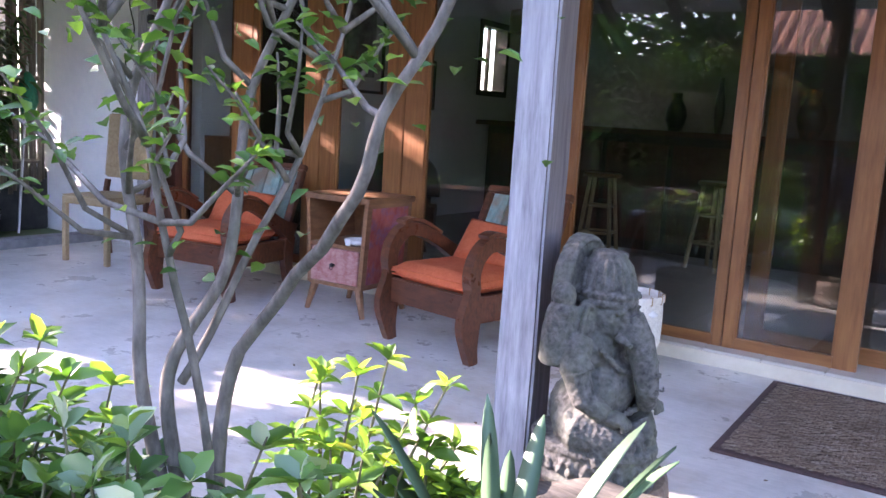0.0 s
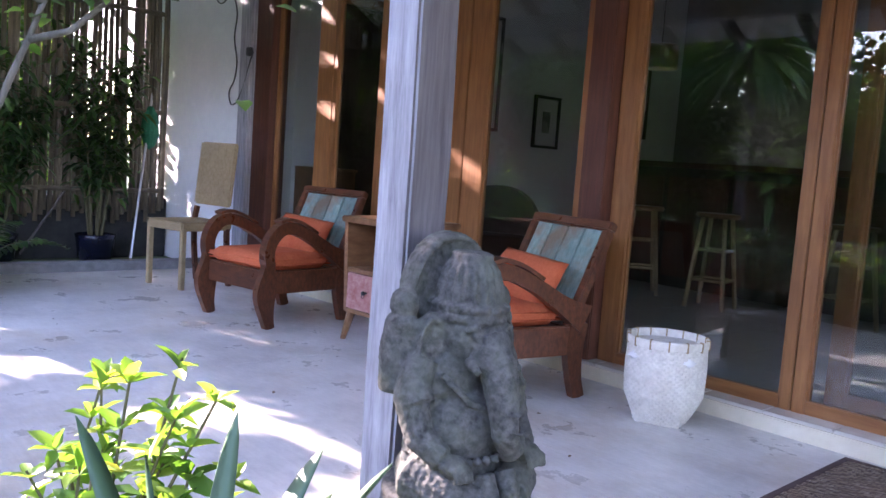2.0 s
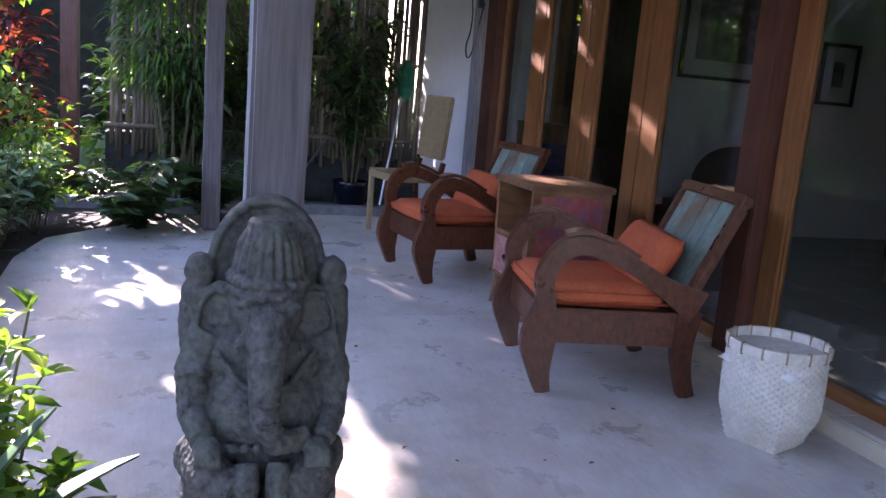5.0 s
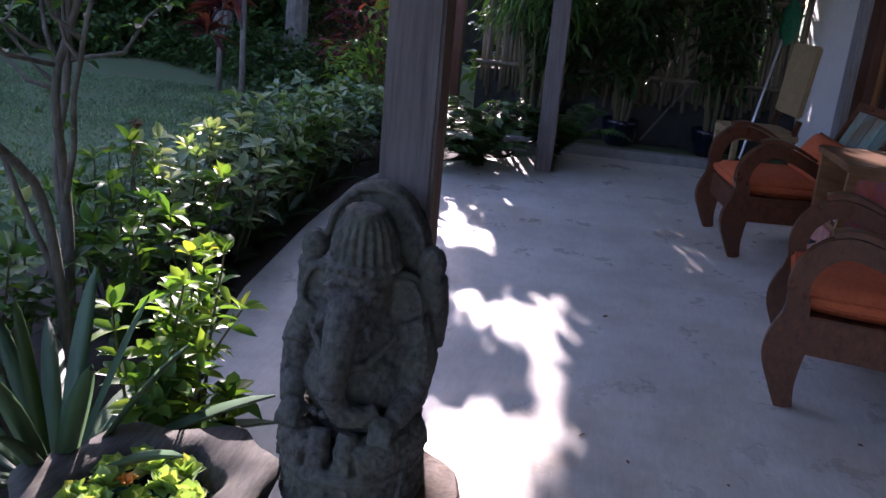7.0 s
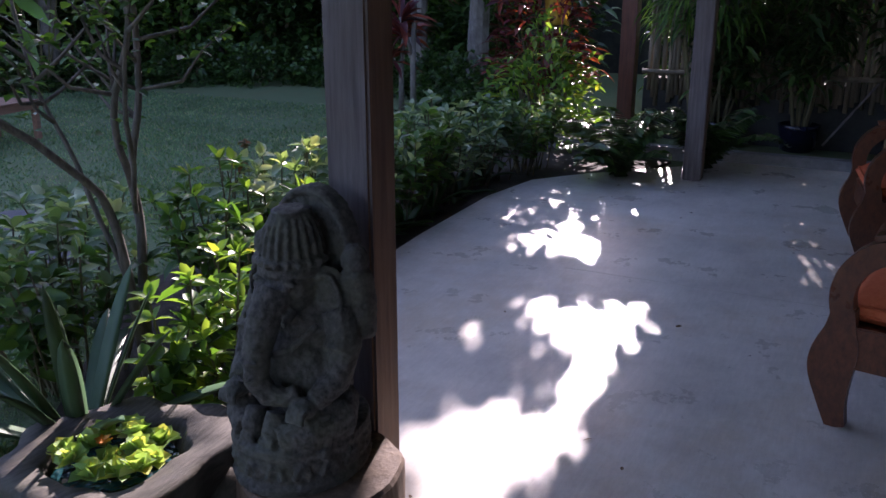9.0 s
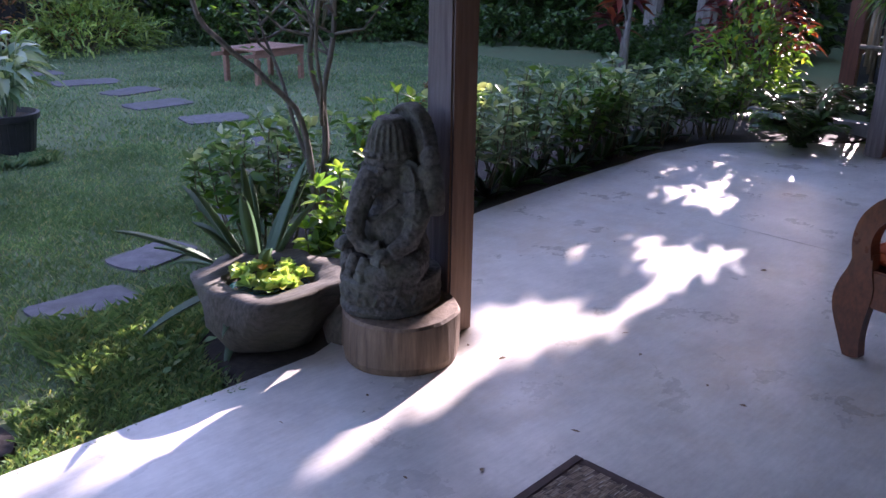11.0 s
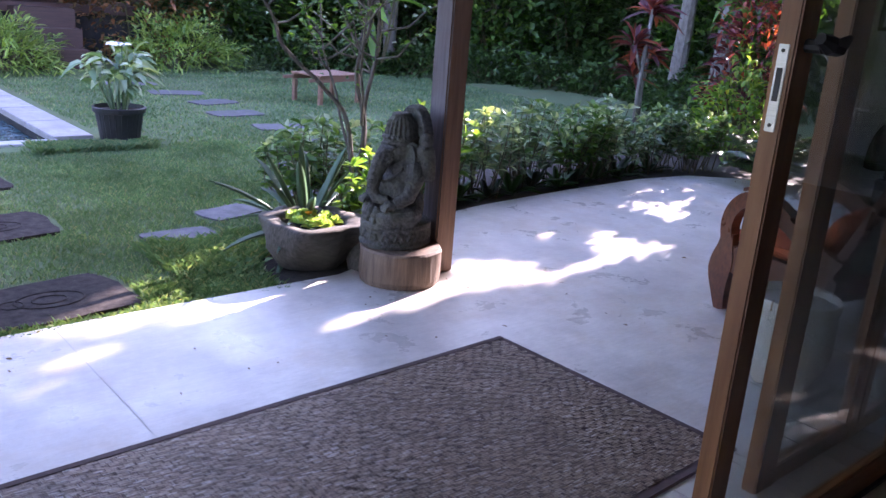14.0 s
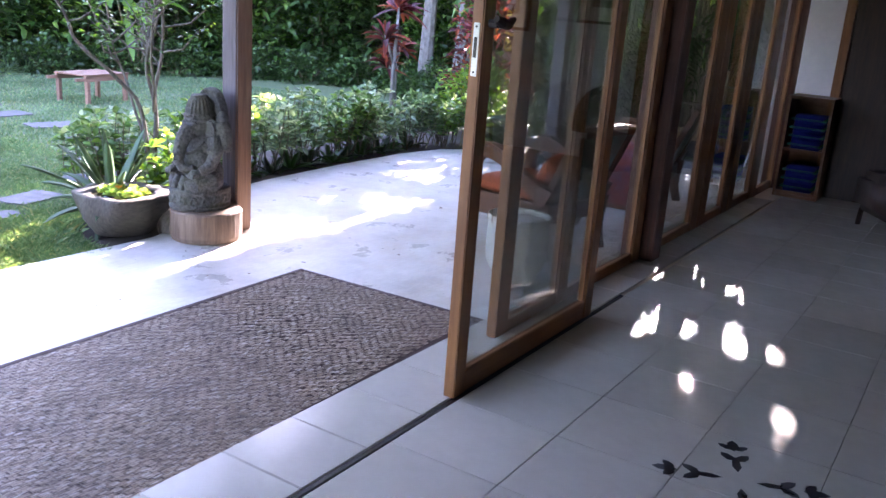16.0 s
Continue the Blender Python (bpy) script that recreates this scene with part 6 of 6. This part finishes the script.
# greenery behind the fence and past the house window
bush("bush", "sunlit yellow-green bush behind the bamboo fence", "bush", -9.6, 2.6, 1.0, 1.8, 2.2, 2600, 0.18, 0.08, LEAF_LIGHT, 171)
# dark bush added to block the bright sky between the fence poles
bush("bush", "dark bush added close behind the bamboo fence to dim its gaps", "bush", -8.1, 2.6, 0.5, 1.6, 2.3, 2200, 0.17, 0.08, LEAF_DARK, 173)
bush("bush", "sunlit green banana leaves past the window", "bush", -6.9, 9.0, 0.8, 0.9, 2.6, 260, 0.6, 0.16, LEAF_LIGHT, 172)
for k, (x, y) in enumerate(((7.5, -3.0), (7.8, -6.5), (7.5, 0.5))):
    bush("hedge", "tall dark green leafy hedge past the pool", "hedge", x, y, 1.4, 2.0, 3.2, 1800, 0.3, 0.15, LEAF_DARK, 180 + k, group="tall hedge past the pool")

# ---- grass ----
def grass(name, n, x0, x1, y0, y1, h0, h1, seed, near=False):
    rng = np.random.default_rng(seed)
    p = np.stack([rng.uniform(x0, x1, n), rng.uniform(y0, y1, n), np.full(n, -0.03)], 1)
    ok = ~((p[:, 0] > PX0 - 0.44) & (p[:, 1] < PY1 + 0.17))
    ok &= ~((p[:, 0] > -0.42) & (p[:, 1] > 1.80))
    bed = np.where(p[:, 0] > -0.5, 0.95 + 1.11 * (p[:, 0] + 0.5), np.where(p[:, 0] > -1.7, 0.1 + 0.71 * (p[:, 0] + 1.7), 0.02))
    ok &= ~((p[:, 0] < -0.05) & (p[:, 0] > -6.5) & (p[:, 1] > bed))
    for cx, cy, rx, ry in STONES + CARVED:
        ok &= ((p[:, 0] - cx) / (rx * 1.12)) ** 4 + ((p[:, 1] - cy) / (ry * 1.12)) ** 4 > 1
    patch = np.sin(p[:, 0] * 2.3 + 1.1 * np.sin(p[:, 1] * 1.3)) * np.sin(p[:, 1] * 1.9 + 0.8 * np.sin(p[:, 0]))
    ok &= rng.uniform(0, 1, n) < 0.85 + 0.3 * patch
    p = p[ok]
    n = len(p)
    h = rng.uniform(h0, h1, (n, 1)) * (1 + 0.3 * patch[ok][:, None])
    a = rng.uniform(0, 6.283, n)
    side = np.stack([np.cos(a), np.sin(a), np.zeros(n)], 1) * (0.0025 if near else 0.006)
    bend = rng.normal(0, 0.55, (n, 3)) * np.array([1, 1, 0])
    v = np.stack([p - side, p + side, p + (bend * 0.5 + np.array([0, 0, 0.75])) * h + side * 0.5, p + (bend + np.array([0, 0, 0.95])) * h], 1)
    f = np.arange(n)[:, None, None] * 4 + np.array([[0, 1, 2], [0, 2, 3]])[None]
    ob = new(name, fast_mesh(name, v.reshape(-1, 3), f.reshape(-1, 3), GRASS))
    return tagged(ob, "short green lawn grass blades", "grass", kind="stuff")


grass("grass", 90000, -1.6, 2.2, -1.9, 1.80, 0.012, 0.03, 301, True)
grass("grass", 90000, -7.5, 0.2, -7.4, 0.3, 0.015, 0.034, 302)
grass("grass", 16000, -0.35, 1.9, 1.45, 1.80, 0.02, 0.045, 303, True)
grass("grass", 7000, -0.5, 0.35, 0.85, 1.5, 0.03, 0.065, 305, True)
grass("grass", 5000, -0.85, 0.1, -2.05, -1.75, 0.04, 0.1, 304, True)

# ---- inside the house ----
def picture(y0, y1, z0, z1, label):
    p = thing("picture", label, "picture", -5.2, 0, 0)
    bm = bmesh.new()
    for a, b, c, d in ((y0, y1, z0, z0 + 0.03), (y0, y1, z1 - 0.03, z1), (y0, y0 + 0.03, z0 + 0.031, z1 - 0.031), (y1 - 0.03, y1, z0 + 0.031, z1 - 0.031)):
        box(bm, 0.002, 0.03, a, b, c, d)
    part("frame", bm, BLACKIRON, p)
    part("mount", boxed(0.002, 0.012, y0 + 0.031, y1 - 0.031, z0 + 0.031, z1 - 0.031), CERAMIC, p)
    part("print", boxed(0.0125, 0.014, y0 + 0.14, y1 - 0.14, z0 + 0.16, z1 - 0.16), PAPER, p)


picture(5.72, 6.62, 1.40, 2.50, "large black-framed print on the white end wall")
picture(7.15, 7.55, 1.28, 1.82, "small black-framed print on the white end wall")
w = thing("window_7", "small open window with dark wooden frame to the garden", "window", kind="structure")
for y0, y1, z0, z1 in ((8.45, 9.15, 1.5, 1.57), (8.45, 9.15, 2.33, 2.4), (8.45, 8.52, 1.571, 2.329), (9.08, 9.15, 1.571, 2.329)):
    part("frame", boxed(-5.36, -5.18, y0, y1, z0, z1, 0.004), DARKWOOD, w)
part("glazing_bar", boxed(-5.3, -5.26, 8.78, 8.82, 1.571, 2.329), DARKWOOD, w)

bush("banana_bush", "light green broad-leaved bush outside the small window", "bush", -6.35, 8.85, 0.6, 0.85, 2.9, 420, 0.34, 0.11, LEAF_LIGHT, 97)


def stool(x, y, rz):
    s = thing("bar_stool", "tall pale wooden bar stool", "stool", x, y, 0.081, rz, "bar stools")
    part("seat", lathed([(0.001, 0.70), (0.16, 0.70), (0.17, 0.715), (0.16, 0.735), (0.001, 0.74)], 20), TABLEWOOD, s)
    for a in (45, 135, 225, 315):
        c, d = math.cos(radians(a)), math.sin(radians(a))
        part("leg", tubed([(0.12 * c, 0.12 * d, 0.70), (0.21 * c, 0.21 * d, 0.0)], 0.018, 8), CANE, s)
    for z, r in ((0.22, 0.185), (0.45, 0.15)):
        part("rung", tubed([(r * math.cos(radians(a)), r * math.sin(radians(a)), z) for a in (45, 135, 225, 315, 45)], 0.011, 6), CANE, s)


stool(-2.65, 6.55, 10)
stool(-3.4, 6.65, 40)
stool(-1.7, 6.75, 70)
bar = thing("bar_counter", "long dark wooden bar counter in the living room", "counter", -2.0, 7.6, 0.081)
part("body", boxed(-2.3, 3.6, -0.3, 0.3, 0, 1.08, 0.01), DARKWOOD, bar)
part("top", boxed(-2.4, 3.7, -0.4, 0.36, 1.08, 1.13, 0.01), DARKPOST, bar)
for k in range(9):
    part("front_panel", boxed(-2.25 + k * 0.65, -1.65 + k * 0.65, -0.315, -0.301, 0.1, 1.0, 0.004), DARKPOST, bar)
for k, (x, h, r) in enumerate(((-2.4, 0.35, 0.10), (-1.2, 0.42, 0.13), (-0.4, 0.25, 0.14), (-2.0, 0.5, 0.05))):
    v = thing("vase", "dark pottery vase on the bar counter", "vase", x, 7.55, 1.212, 0, "vases on the bar")
    part("body", lathed([(r * 0.6, 0), (r, h * 0.35), (r * 0.9, h * 0.6), (r * 0.4, h * 0.85), (r * 0.5, h)], 18), DARKWOOD if k % 2 else BLACKIRON, v, smooth=True)
lamp = thing("pendant_lamp", "woven drum pendant lamp hanging in the living room", "lamp", -4.5, 8.3, 2.2)
part("shade", lathed([(0.17, 0.0), (0.18, 0.01), (0.18, 0.24), (0.16, 0.25)], 24), CANE, lamp)
part("cord", tubed([(0, 0, 0.25), (0, 0, 1.9)], 0.005, 6), CABLE, lamp)
sofa = thing("armchair_indoor", "rounded dark wooden armchair inside the living room", "armchair", -4.1, 5.5, 0.081, 30)
part("seat", boxed(-0.35, 0.35, -0.35, 0.3, 0.12, 0.42, 0.06), DARKWOOD, sofa, smooth=True)
bm = plate([(0.36 * math.cos(a), 0.42 + 0.40 * max(0, math.sin(a)) ** 0.7) for a in np.linspace(0, math.pi, 16)], "y", 0.25, 0.38)
part("backrest", bm, DARKWOOD, sofa)
for s in (-1, 1):
    for y in (-0.28, 0.26):
        part("leg", tubed([(s * 0.28, y, 0.13), (s * 0.3, y, 0)], 0.02, 8), DARKWOOD, sofa)

cub = thing("towel_cabinet", "open teak shelf cabinet holding towels", "cabinet", -5.19, 4.33, 0.081)
for x0, x1, y0, y1, z0, z1, nm in ((0, 0.34, 0.0, 0.022, 0, 0.84, "side"), (0, 0.34, 0.338, 0.36, 0, 0.84, "side"), (0, 0.36, -0.005, 0.365, 0.84, 0.865, "top"), (0.001, 0.33, 0.0225, 0.3375, 0.03, 0.055, "shelf"), (0.001, 0.33, 0.0225, 0.3375, 0.40, 0.42, "shelf"), (0.001, 0.012, 0.0225, 0.3375, 0.056, 0.399, "back"), (0.001, 0.012, 0.0225, 0.3375, 0.421, 0.839, "back"), (0.0, 0.33, 0.0225, 0.3375, 0.0, 0.029, "plinth")):
    part(nm, boxed(x0, x1, y0, y1, z0, z1, 0.002), TABLEWOOD, cub)
for z0, n in ((0.137, 3), (0.502, 4)):
    for k in range(n):
        tw = thing("towel", "folded dark blue towel with green edge on the shelf", "towel", -5.17, 4.36, z0 + k * 0.072, 0, "folded towels")
        part("cloth", boxed(0.02, 0.32, 0.012, 0.295, 0, 0.07, 0.03), TOWEL, tw, smooth=True)
        part("stripe", boxed(0.015, 0.323, 0.01, 0.297, 0.028, 0.042, 0.006), TOWELGREEN, tw)
dw = thing("door_3", "tall dark wooden inner door in the end wall", "door", kind="structure")
part("door_leaf", boxed(-5.198, -5.15, 4.68, 5.48, 0.081, 2.3, 0.006), DARKWOOD, dw)
for y0, y1, z0, z1 in ((4.60, 4.675, 0.081, 2.38), (5.485, 5.56, 0.081, 2.38), (4.676, 5.484, 2.305, 2.38)):
    part("frame", boxed(-5.199, -5.13, y0, y1, z0, z1, 0.004), TEAK, dw)

# fallen bits on the terrace
DRY = leafy("dry_leaf", [(0.0, (0.05, 0.03, 0.015)), (1.0, (0.18, 0.11, 0.05))], 0.7, 0.1)
rl = np.random.default_rng(77)
for k in range(46):
    x, y = rl.uniform(-5.5, 1.4), rl.uniform(1.25, 3.6)
    if y < 1.95 and x > -1.6:
        y += 0.7
    a = rl.uniform(0, 6.28)
    o = new("fallen_leaf", leaf_mesh("fallen_leaf", [(0, 0, 0.003)], [(math.cos(a), math.sin(a), 0.05)], rl.uniform(0.012, 0.035), rl.uniform(0.006, 0.014), DRY, 0.1, 0.15))
    o.location = (x, y, 0.0005)
    tagged(o, "tiny dry brown leaf fallen on the terrace", "leaf", "fallen leaves")
